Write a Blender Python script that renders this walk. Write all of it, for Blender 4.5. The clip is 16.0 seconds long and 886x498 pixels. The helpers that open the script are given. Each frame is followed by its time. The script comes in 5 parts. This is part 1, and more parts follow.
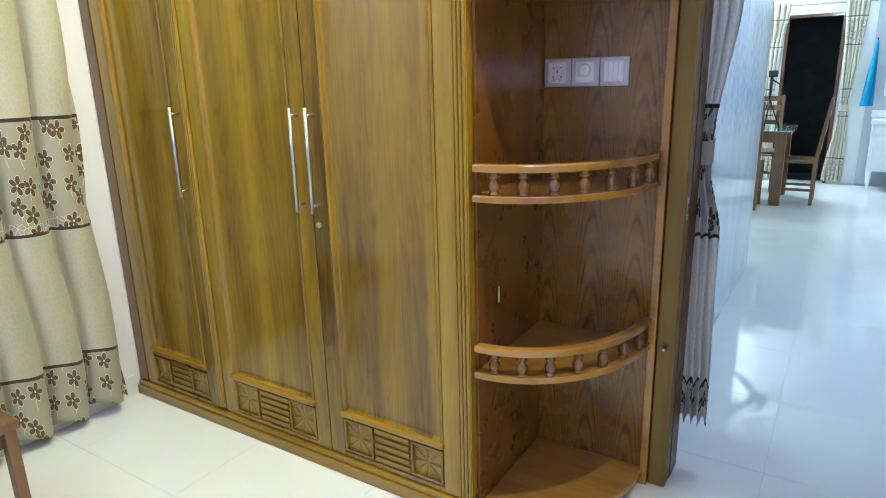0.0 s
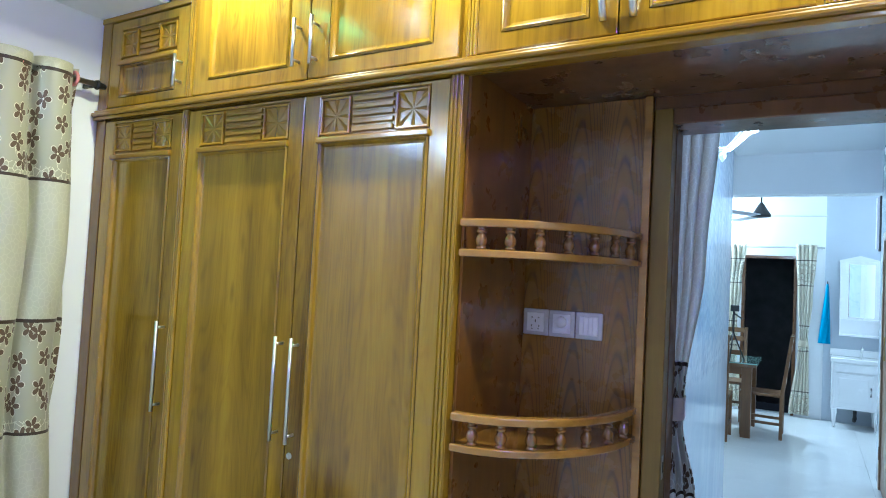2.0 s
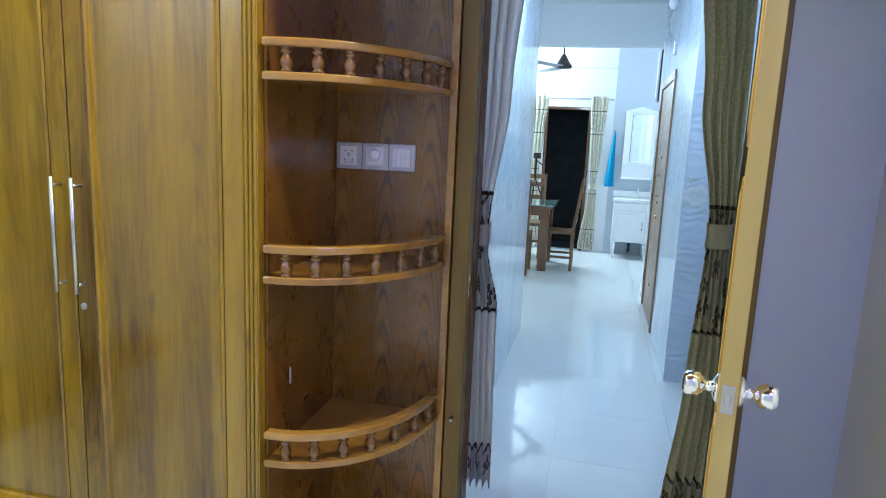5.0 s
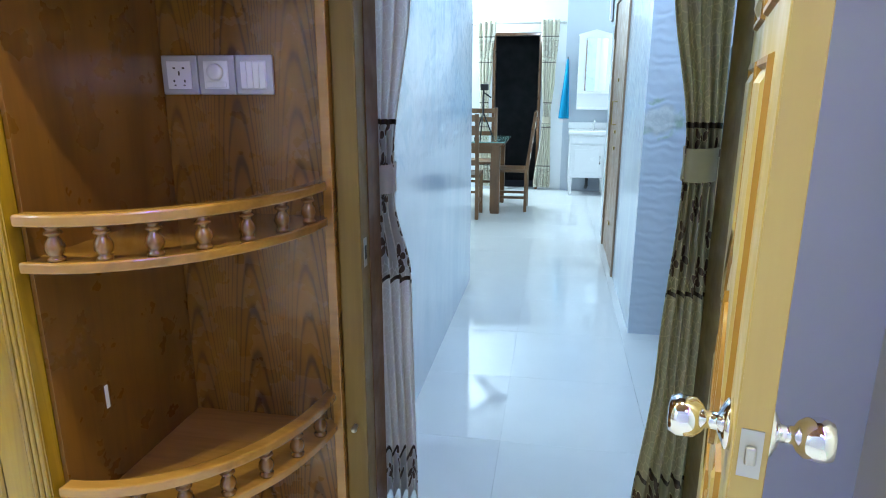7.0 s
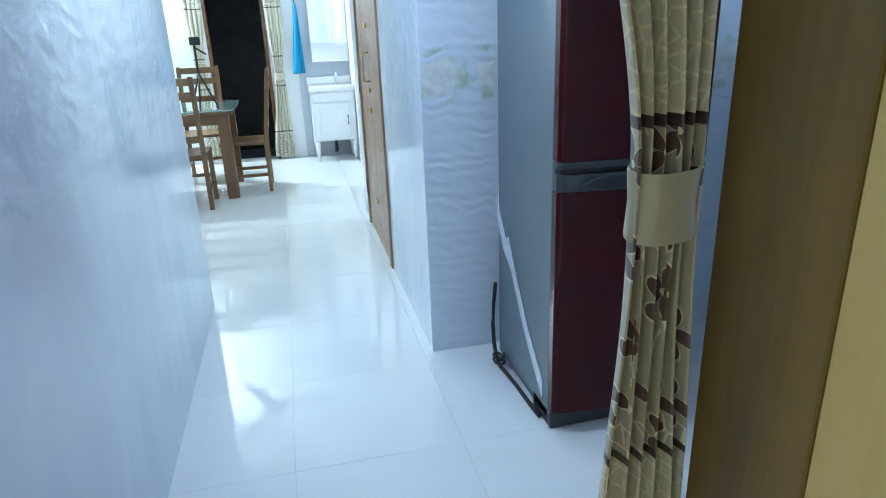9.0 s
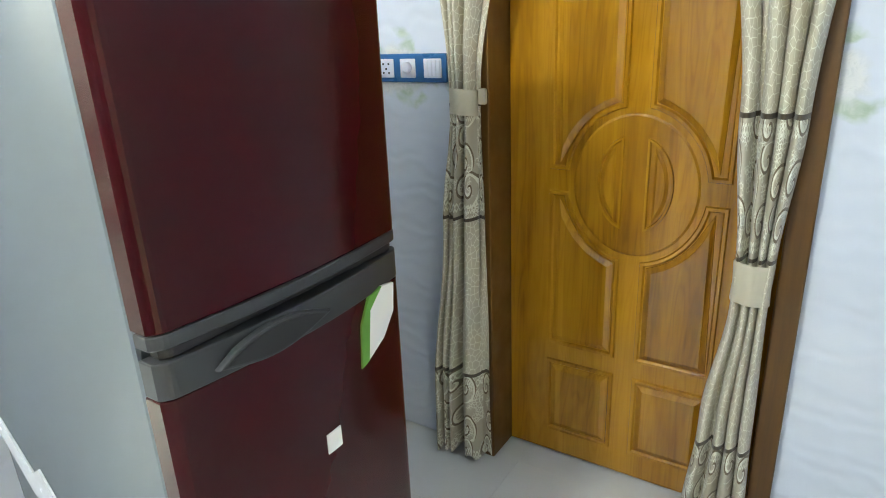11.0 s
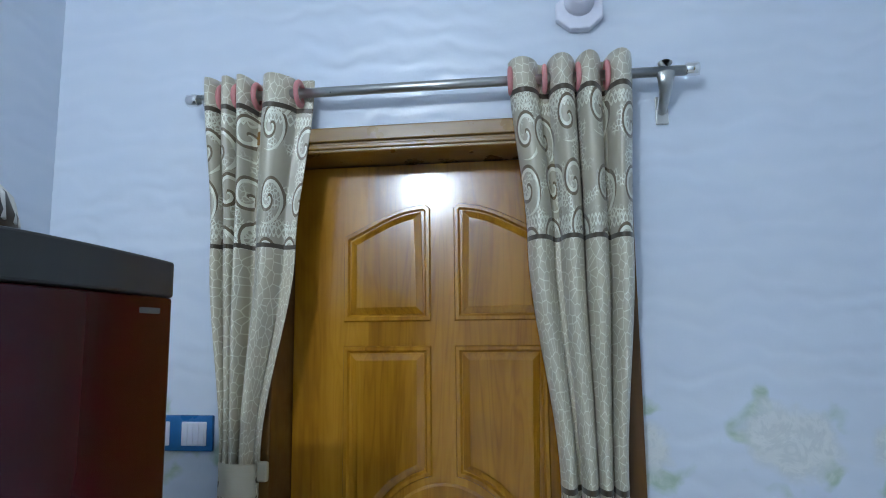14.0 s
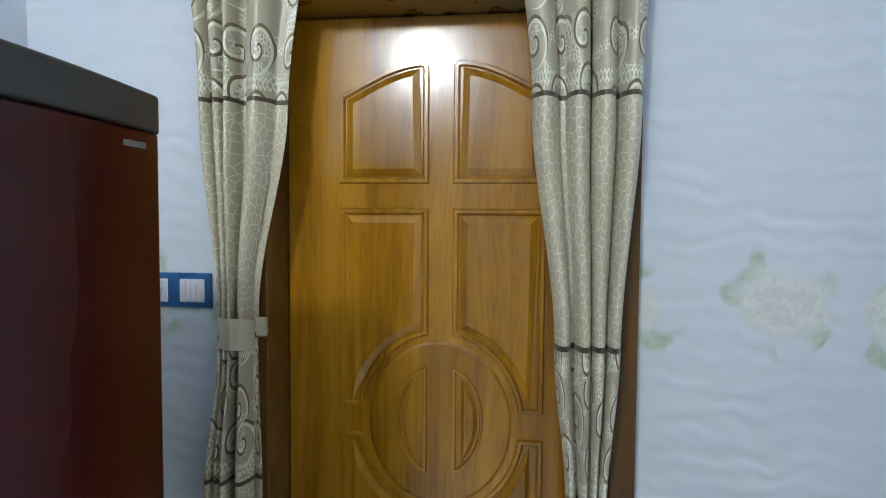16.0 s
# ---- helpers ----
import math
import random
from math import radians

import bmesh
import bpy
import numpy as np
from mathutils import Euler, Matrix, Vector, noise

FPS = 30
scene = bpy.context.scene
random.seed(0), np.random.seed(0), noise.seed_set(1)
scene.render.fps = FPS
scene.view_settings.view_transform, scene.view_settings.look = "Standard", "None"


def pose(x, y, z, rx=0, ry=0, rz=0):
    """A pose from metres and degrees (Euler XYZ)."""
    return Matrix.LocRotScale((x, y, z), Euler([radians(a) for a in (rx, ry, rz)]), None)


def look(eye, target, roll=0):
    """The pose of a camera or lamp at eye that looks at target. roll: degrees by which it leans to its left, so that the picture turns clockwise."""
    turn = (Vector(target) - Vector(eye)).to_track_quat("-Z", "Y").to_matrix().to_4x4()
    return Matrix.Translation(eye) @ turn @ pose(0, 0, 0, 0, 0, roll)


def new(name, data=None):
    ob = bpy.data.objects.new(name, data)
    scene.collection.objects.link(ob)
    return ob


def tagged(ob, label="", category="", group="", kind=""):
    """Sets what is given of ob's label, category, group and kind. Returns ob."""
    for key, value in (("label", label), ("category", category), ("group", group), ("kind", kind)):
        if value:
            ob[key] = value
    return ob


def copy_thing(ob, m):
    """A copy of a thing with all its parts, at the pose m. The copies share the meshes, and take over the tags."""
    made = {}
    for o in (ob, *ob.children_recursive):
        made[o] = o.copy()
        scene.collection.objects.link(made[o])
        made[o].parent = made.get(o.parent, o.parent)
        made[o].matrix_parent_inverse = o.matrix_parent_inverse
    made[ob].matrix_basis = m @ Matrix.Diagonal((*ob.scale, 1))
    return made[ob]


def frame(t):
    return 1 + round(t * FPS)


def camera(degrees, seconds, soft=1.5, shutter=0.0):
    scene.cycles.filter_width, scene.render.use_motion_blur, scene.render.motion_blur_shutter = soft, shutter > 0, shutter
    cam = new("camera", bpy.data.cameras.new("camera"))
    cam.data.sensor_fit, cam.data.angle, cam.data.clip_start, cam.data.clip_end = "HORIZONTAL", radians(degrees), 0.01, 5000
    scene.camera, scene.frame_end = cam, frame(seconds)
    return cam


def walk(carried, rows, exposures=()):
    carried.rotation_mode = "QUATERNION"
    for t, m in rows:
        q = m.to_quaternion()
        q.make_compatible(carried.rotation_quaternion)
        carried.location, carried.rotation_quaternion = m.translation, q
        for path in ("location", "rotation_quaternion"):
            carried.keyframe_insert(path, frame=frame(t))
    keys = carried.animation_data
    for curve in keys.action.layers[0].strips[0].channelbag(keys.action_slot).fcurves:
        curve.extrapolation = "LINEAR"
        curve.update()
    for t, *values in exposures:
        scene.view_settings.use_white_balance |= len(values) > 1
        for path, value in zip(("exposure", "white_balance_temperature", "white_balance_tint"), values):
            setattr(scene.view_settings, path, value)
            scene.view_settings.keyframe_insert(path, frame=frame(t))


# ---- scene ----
cam = camera(70.2, 16.0, 1.0)
PATH = [
    (0, (0.909, -2.092, 1.454), (-0.129, -0.466, 0.927), -1.5),
    (0.5, (0.898, -2.095, 1.485), (-0.171, -0.455, 1.078), -0.7),
    (1, (0.895, -2.114, 1.536), (-0.169, -0.433, 1.336), 1.3),
    (1.5, (0.897, -2.131, 1.572), (-0.158, -0.432, 1.52), 1.4),
    (2, (0.903, -2.14, 1.608), (-0.105, -0.414, 1.688), 3.0),
    (2.5, (0.905, -2.165, 1.64), (-0.083, -0.445, 1.892), 3.1),
    (3, (0.916, -2.181, 1.667), (-0.045, -0.469, 2.05), 3.1),
    (3.5, (0.903, -2.205, 1.657), (0.005, -0.451, 2.0), 2.8),
    (4, (0.907, -2.179, 1.613), (0.242, -0.293, 1.665), 3.4),
    (4.5, (0.904, -2.135, 1.554), (0.381, -0.213, 1.374), 2.7),
    (5, (0.911, -2.104, 1.52), (0.454, -0.186, 1.183), 2.5),
    (5.2, (0.915, -2.096, 1.507), (0.492, -0.182, 1.108), 1.7),
    (7.3, (0.969, -1.322, 1.437), (0.639, 0.569, 0.875), -0.1),
    (7.5, (0.931, -1.218, 1.437), (0.605, 0.655, 0.817), -0.7),
    (8, (0.793, -0.978, 1.45), (0.789, 0.908, 0.785), -1.2),
    (10.3, (1.234, 0.406, 1.392), (2.25, 2.011, 0.766), -2.1),
    (10.5, (1.269, 0.526, 1.377), (2.467, 1.996, 0.742), -1.5),
    (11, (1.324, 0.681, 1.391), (2.898, 1.72, 0.725), -2.4),
    (11.5, (1.434, 0.815, 1.363), (3.219, 1.518, 0.798), -0.6),
    (12, (1.515, 0.891, 1.362), (3.423, 1.253, 0.881), 0.2),
    (12.5, (1.537, 0.963, 1.427), (3.498, 1.195, 1.11), -3.1),
    (13, (1.525, 0.96, 1.46), (3.513, 1.151, 1.363), -1.4),
    (13.5, (1.509, 0.949, 1.488), (3.498, 1.139, 1.566), -0.3),
    (14, (1.491, 0.95, 1.508), (3.456, 1.222, 1.767), -0.6),
    (14.5, (1.485, 0.955, 1.512), (3.448, 1.23, 1.78), -0.5),
    (15, (1.486, 0.949, 1.505), (3.457, 1.215, 1.718), 0.0),
    (15.5, (1.505, 0.953, 1.488), (3.486, 1.222, 1.543), 0.2),
    (16, (1.525, 0.961, 1.458), (3.505, 1.222, 1.351), 0.4),
]
walk(cam, [(t, look(eye, target, roll)) for t, eye, target, roll in PATH],
     [(0, -0.28, 5650, 6), (0.5, -0.28, 5580, 6), (1.0, -0.35, 5450, 5), (2.0, -0.5, 5000, 4), (3.0, -0.6, 4650, 4), (3.5, -0.7, 4650, 4), (4.2, -0.55, 5000, 5), (5, -0.4, 5400, 6),
      (7.5, -0.15, 5550, 4), (8, -0.15, 5350, 4), (10.3, -0.1, 6500, 10), (10.5, -0.1, 6700, 10), (11, 0.9, 8800, 10), (12, 0.75, 8700, 10), (13, 0.2, 7400, 10), (14.5, -0.28, 6600, 10), (15, -0.22, 6900, 10), (16, 0.1, 8000, 10)])

# ---- world and light ----
world = bpy.data.worlds.new("world")
scene.world = world
world.use_nodes = True
world.node_tree.nodes["Background"].inputs[0].default_value = (0.5, 0.6, 0.8, 1)
world.node_tree.nodes["Background"].inputs[1].default_value = 0.02


def lamp(name, kind, place, target, power, colour, size=0.3, size_y=None, spot=None, blend=0.6):
    data = bpy.data.lights.new(name, kind)
    data.energy, data.color = power, colour
    if kind == "AREA":
        data.size = size
        if size_y:
            data.shape, data.size_y = "RECTANGLE", size_y
    else:
        data.shadow_soft_size = size
    if spot:
        data.spot_size, data.spot_blend = radians(spot), blend
    ob = new(name, data)
    ob.matrix_world = look(place, target)
    return ob


COOL = (0.74, 0.87, 1.0)
WARM = (1.0, 0.87, 0.50)
# bedroom: tube lamp over the window, ceiling panel lamp behind the camera, three warm downlights
for dy in (-2.8, -2.2):
    lamp("window_tube", "POINT", (-1.34, dy, 2.50), (0.2, dy, 2.4), 20.0, (0.80, 0.93, 1.0), 0.05)
lamp("panel_lamp", "AREA", (1.30, -2.25, 2.83), (1.2, -2.1, 0), 6.5, (0.80, 0.89, 1.0), 0.3, 0.3)
for dx in (-0.92, 0.0, 0.92):
    lamp("downlight_beam", "SPOT", (dx, -0.70, 2.86), (dx, -0.66, 0), 122, WARM, 0.03, spot=150, blend=0.6)
# corridor sconce, dining tube
lamp("sconce_glow", "POINT", (0.53, 1.62, 2.44), (0.8, 1.62, 0), 76, COOL, 0.06)
for dx in (-0.95, -0.40):
    lamp("dining_tube_glow", "POINT", (dx, 7.26, 2.66), (dx, 7.0, 0), 160, (0.86, 0.97, 0.96), 0.05)

# ---- materials ----


class Nodes:
    """A small writer of node materials."""

    def __init__(self, name):
        self.m = bpy.data.materials.new(name)
        self.m.use_nodes = True
        self.t = self.m.node_tree
        self.b = self.t.nodes["Principled BSDF"]

    def n(self, kind, **kw):
        node = self.t.nodes.new(kind)
        for k, v in kw.items():
            if k.startswith("i_"):
                node.inputs[k[2:]].default_value = v
            else:
                setattr(node, k, v)
        return node

    def link(self, a, b):
        self.t.links.new(a, b)

    def math(self, op, a, b=None, c=None):
        node = self.n("ShaderNodeMath", operation=op)
        for i, v in enumerate((a, b, c)):
            if v is None:
                continue
            if isinstance(v, (int, float)):
                node.inputs[i].default_value = v
            else:
                self.link(v, node.inputs[i])
        return node.outputs[0]

    def mix(self, f, a, b):
        node = self.n("ShaderNodeMix", data_type="RGBA")
        for sock, v in ((node.inputs[0], f), (node.inputs[6], a), (node.inputs[7], b)):
            if isinstance(v, (int, float)):
                sock.default_value = v
            elif isinstance(v, tuple):
                sock.default_value = (*v[:3], 1)
            else:
                self.link(v, sock)
        return node.outputs[2]

    def ramp(self, f, stops):
        node = self.n("ShaderNodeValToRGB")
        e = node.color_ramp.elements
        while len(e) < len(stops):
            e.new(0.5)
        for el, (p, c) in zip(e, stops):
            el.position = p
            el.color = (*c, 1) if isinstance(c, tuple) else (c, c, c, 1)
        self.link(f, node.inputs[0])
        return node.outputs[0]

    def coords(self, scale=(1, 1, 1), which="Object", vary=False):
        tc = self.n("ShaderNodeTexCoord")
        mp = self.n("ShaderNodeMapping")
        mp.inputs["Scale"].default_value = scale
        self.link(tc.outputs[which], mp.inputs[0])
        out = mp.outputs[0]
        if vary:
            oi = self.n("ShaderNodeObjectInfo")
            add = self.n("ShaderNodeVectorMath", operation="ADD")
            mul = self.n("ShaderNodeVectorMath", operation="SCALE")
            mul.inputs[0].default_value = (7.0, 13.0, 3.0)
            self.link(oi.outputs["Random"], mul.inputs["Scale"])
            self.link(out, add.inputs[0])
            self.link(mul.outputs[0], add.inputs[1])
            out = add.outputs[0]
        return out

    def noise(self, vec, scale, detail=4, rough=0.55, dist=0.0):
        node = self.n("ShaderNodeTexNoise")
        node.inputs["Scale"].default_value = scale
        node.inputs["Detail"].default_value = detail
        node.inputs["Roughness"].default_value = rough
        node.inputs["Distortion"].default_value = dist
        self.link(vec, node.inputs["Vector"])
        return node.outputs["Fac"]

    def bump(self, h, strength=0.2, dist=0.002):
        node = self.n("ShaderNodeBump")
        node.inputs["Strength"].default_value = strength
        node.inputs["Distance"].default_value = dist
        self.link(h, node.inputs["Height"])
        self.link(node.outputs[0], self.b.inputs["Normal"])

    def set(self, **kw):
        for k, v in kw.items():
            sock = self.b.inputs[k.replace("_", " ")]
            if isinstance(v, (int, float)):
                sock.default_value = v
            elif isinstance(v, tuple):
                sock.default_value = (*v[:3], 1)
            else:
                self.link(v, sock)
        return self.m


def wood(name, dark, mid, light, axis=2, rough=0.25, coat=0.5, arches=0.0, size=1.0, knots=0.55, plank=0.0):
    """Varnished wood whose grain runs along one axis; arches: strength of arched growth rings."""
    w = Nodes(name)
    s = [4.6 * size] * 3
    s[axis] = 0.5 * size
    v = w.coords(tuple(s), vary=True)
    broad = w.noise(v, 1.0, 5, 0.6, 0.7)
    s1 = [34.0 * size] * 3
    s1[axis] = 1.3 * size
    streak = w.noise(w.coords(tuple(s1), vary=True), 1.0, 4, 0.6, 0.3)
    s2 = [120.0 * size] * 3
    s2[axis] = 6.0 * size
    fine = w.noise(w.coords(tuple(s2)), 1.0, 3, 0.6)
    mixed = w.math("ADD", w.math("MULTIPLY", broad, 0.85), w.math("MULTIPLY", streak, 0.25))
    mixed = w.math("ADD", mixed, w.math("MULTIPLY", w.math("SUBTRACT", fine, 0.5), 0.13))
    if arches:
        tc = w.n("ShaderNodeTexCoord")
        sep = w.n("ShaderNodeSeparateXYZ")
        w.link(tc.outputs["Object"], sep.inputs[0])
        run = sep.outputs[axis]
        wob = w.math("MULTIPLY", w.math("SUBTRACT", broad, 0.5), 0.30)
        cell = w.math("MULTIPLY", w.math("SUBTRACT", w.math("FRACT", w.math("MULTIPLY", w.math("ADD", w.math("ADD", sep.outputs[0], sep.outputs[1]), w.math("MULTIPLY", wob, 0.12)), 6.4)), 0.5), 0.156)
        f = w.math("ADD", w.math("MULTIPLY", run, 1.0), w.math("MULTIPLY", w.math("MULTIPLY", cell, cell), 130.0))
        f = w.math("ADD", f, w.math("MULTIPLY", wob, 0.28))
        ring = w.math("POWER", w.math("ABSOLUTE", w.math("SINE", w.math("MULTIPLY", f, 24.0))), 9.0)
        mixed = w.math("SUBTRACT", mixed, w.math("MULTIPLY", w.math("SUBTRACT", ring, 0.3), arches * 0.30))
    if plank:
        tp = w.n("ShaderNodeTexCoord")
        sp = w.n("ShaderNodeSeparateXYZ")
        w.link(tp.outputs["Object"], sp.inputs[0])
        side = w.math("ADD", w.math("ADD", sp.outputs[0], sp.outputs[1]), w.math("MULTIPLY", w.math("SINE", w.math("MULTIPLY", sp.outputs[2], 1.7)), 0.004))
        wn = w.n("ShaderNodeTexWhiteNoise", noise_dimensions="1D")
        w.link(w.math("FLOOR", w.math("DIVIDE", side, plank)), wn.inputs["W"])
        mixed = w.math("ADD", mixed, w.math("MULTIPLY", w.math("SUBTRACT", wn.outputs["Value"], 0.5), 0.13))
        # long flame figure: noise bands bent along the grain
        sf = [9.0 * size] * 3
        sf[axis] = 0.75 * size
        flame = w.noise(w.coords(tuple(sf), vary=True), 1.0, 2, 0.5, 1.4)
        lines = w.math("POWER", w.math("ABSOLUTE", w.math("SINE", w.math("MULTIPLY", flame, 34.0))), 5.0)
        mixed = w.math("SUBTRACT", mixed, w.math("MULTIPLY", lines, 0.055))
    col = w.ramp(mixed, [(0.30, dark), (0.52, mid), (0.78, light)])
    knot = w.n("ShaderNodeTexVoronoi")
    knot.inputs["Scale"].default_value = 1.0
    ks = [7.5, 7.5, 7.5]
    ks[axis] = 2.6
    w.link(w.coords(tuple(ks), vary=True), knot.inputs["Vector"])
    if knots:
        spot = w.ramp(knot.outputs["Distance"], [(0.01, knots), (0.14, 0.0)])
        col = w.mix(spot, col, tuple(c * 0.6 for c in dark))
    smear = w.noise(w.coords((3, 3, 3)), 4.0, 4)
    ripple = w.noise(w.coords((11, 11, 7)), 1.0, 2)
    w.bump(w.math("ADD", w.math("MULTIPLY", fine, 0.12), ripple), 0.10, 0.0045)
    return w.set(Base_Color=col, Roughness=w.ramp(smear, [(0.3, rough * 0.75), (0.7, rough * 1.35)]), Coat_Weight=coat, Coat_Roughness=0.10)


def plain(name, colour, rough=0.5, metal=0.0, spread=0.12, scale=6.0, bump=0.05, coat=0.0):
    w = Nodes(name)
    v = w.coords((1, 1, 1), vary=True)
    f = w.noise(v, scale, 5)
    g = w.noise(v, scale * 14, 3)
    col = w.mix(f, tuple(c * (1 - spread) for c in colour), tuple(min(1, c * (1 + spread)) for c in colour))
    w.bump(g, bump, 0.001)
    return w.set(Base_Color=col, Roughness=w.ramp(f, [(0.3, rough * 0.85), (0.7, min(1, rough * 1.15))]), Metallic=metal, Coat_Weight=coat)


def glow(name, colour, strength):
    w = Nodes(name)
    return w.set(Base_Color=colour, Emission_Color=colour, Emission_Strength=strength)


def wallpaper(name, flowers=True):
    """Pale blue paper with wavy relief and a frieze of pale roses with green leaves."""
    w = Nodes(name)
    tc = w.n("ShaderNodeTexCoord")
    sep = w.n("ShaderNodeSeparateXYZ")
    w.link(tc.outputs["Object"], sep.inputs[0])
    along = w.math("ADD", sep.outputs[0], sep.outputs[1])
    comb = w.n("ShaderNodeCombineXYZ")
    w.link(along, comb.inputs[0])
    w.link(sep.outputs[2], comb.inputs[1])
    uv = comb.outputs[0]
    wave = w.n("ShaderNodeTexWave", wave_type="BANDS", bands_direction="Y")
    for k, val in (("Scale", 5.6), ("Distortion", 6.0), ("Detail", 1.0), ("Detail Scale", 1.6)):
        wave.inputs[k].default_value = val
    w.link(uv, wave.inputs["Vector"])
    soft = w.noise(uv, 2.5, 4)
    fine = w.noise(uv, 90, 2)
    col = w.mix(soft, (0.60, 0.68, 0.80), (0.74, 0.79, 0.86))
    col = w.mix(w.math("MULTIPLY", wave.outputs["Fac"], 0.12), col, (0.50, 0.60, 0.72))
    if flowers:
        vor = w.n("ShaderNodeTexVoronoi", voronoi_dimensions="1D")
        vor.inputs["Scale"].default_value = 3.6
        vor.inputs["Randomness"].default_value = 0.35
        w.link(along, vor.inputs["W"])
        dx = w.math("SUBTRACT", along, vor.outputs["W"])
        dz = w.math("SUBTRACT", sep.outputs[2], w.math("ADD", 1.20, w.math("MULTIPLY", w.noise(w.coords((1, 1, 0)), 3.0, 1), 0.12)))
        warp = w.math("MULTIPLY", w.math("SUBTRACT", w.noise(uv, 16, 3), 0.5), 0.09)
        r = w.math("SQRT", w.math("ADD", w.math("POWER", dx, 2.0), w.math("POWER", w.math("MULTIPLY", dz, 1.25), 2.0)))
        r = w.math("ADD", r, warp)
        rose = w.ramp(r, [(0.075, 1.0), (0.110, 0.0)])
        petals = w.noise(uv, 20, 3, 0.6, 2.5)
        whorl = w.math("SINE", w.math("ADD", w.math("MULTIPLY", r, 95.0), w.math("MULTIPLY", petals, 16.0)))
        rosecol = w.ramp(w.math("ADD", w.math("MULTIPLY", whorl, 0.20), 0.5), [(0.2, (0.60, 0.62, 0.57)), (0.75, (0.80, 0.80, 0.74))])
        leafn = w.noise(uv, 11, 2, 0.4, 0.5)
        ring = w.math("MULTIPLY", w.ramp(r, [(0.07, 0.0), (0.10, 1.0), (0.125, 1.0), (0.150, 0.0)]), w.ramp(leafn, [(0.50, 0.0), (0.60, 1.0)]))
        leafcol = w.ramp(petals, [(0.35, (0.25, 0.42, 0.22)), (0.65, (0.46, 0.58, 0.42))])
        col = w.mix(w.math("MULTIPLY", ring, 0.65), col, leafcol)
        col = w.mix(w.math("MULTIPLY", rose, 0.62), col, rosecol)
    h = w.math("ADD", wave.outputs["Fac"], w.math("MULTIPLY", fine, 0.15))
    w.bump(h, 0.55, 0.003)
    return w.set(Base_Color=col, Roughness=0.28)


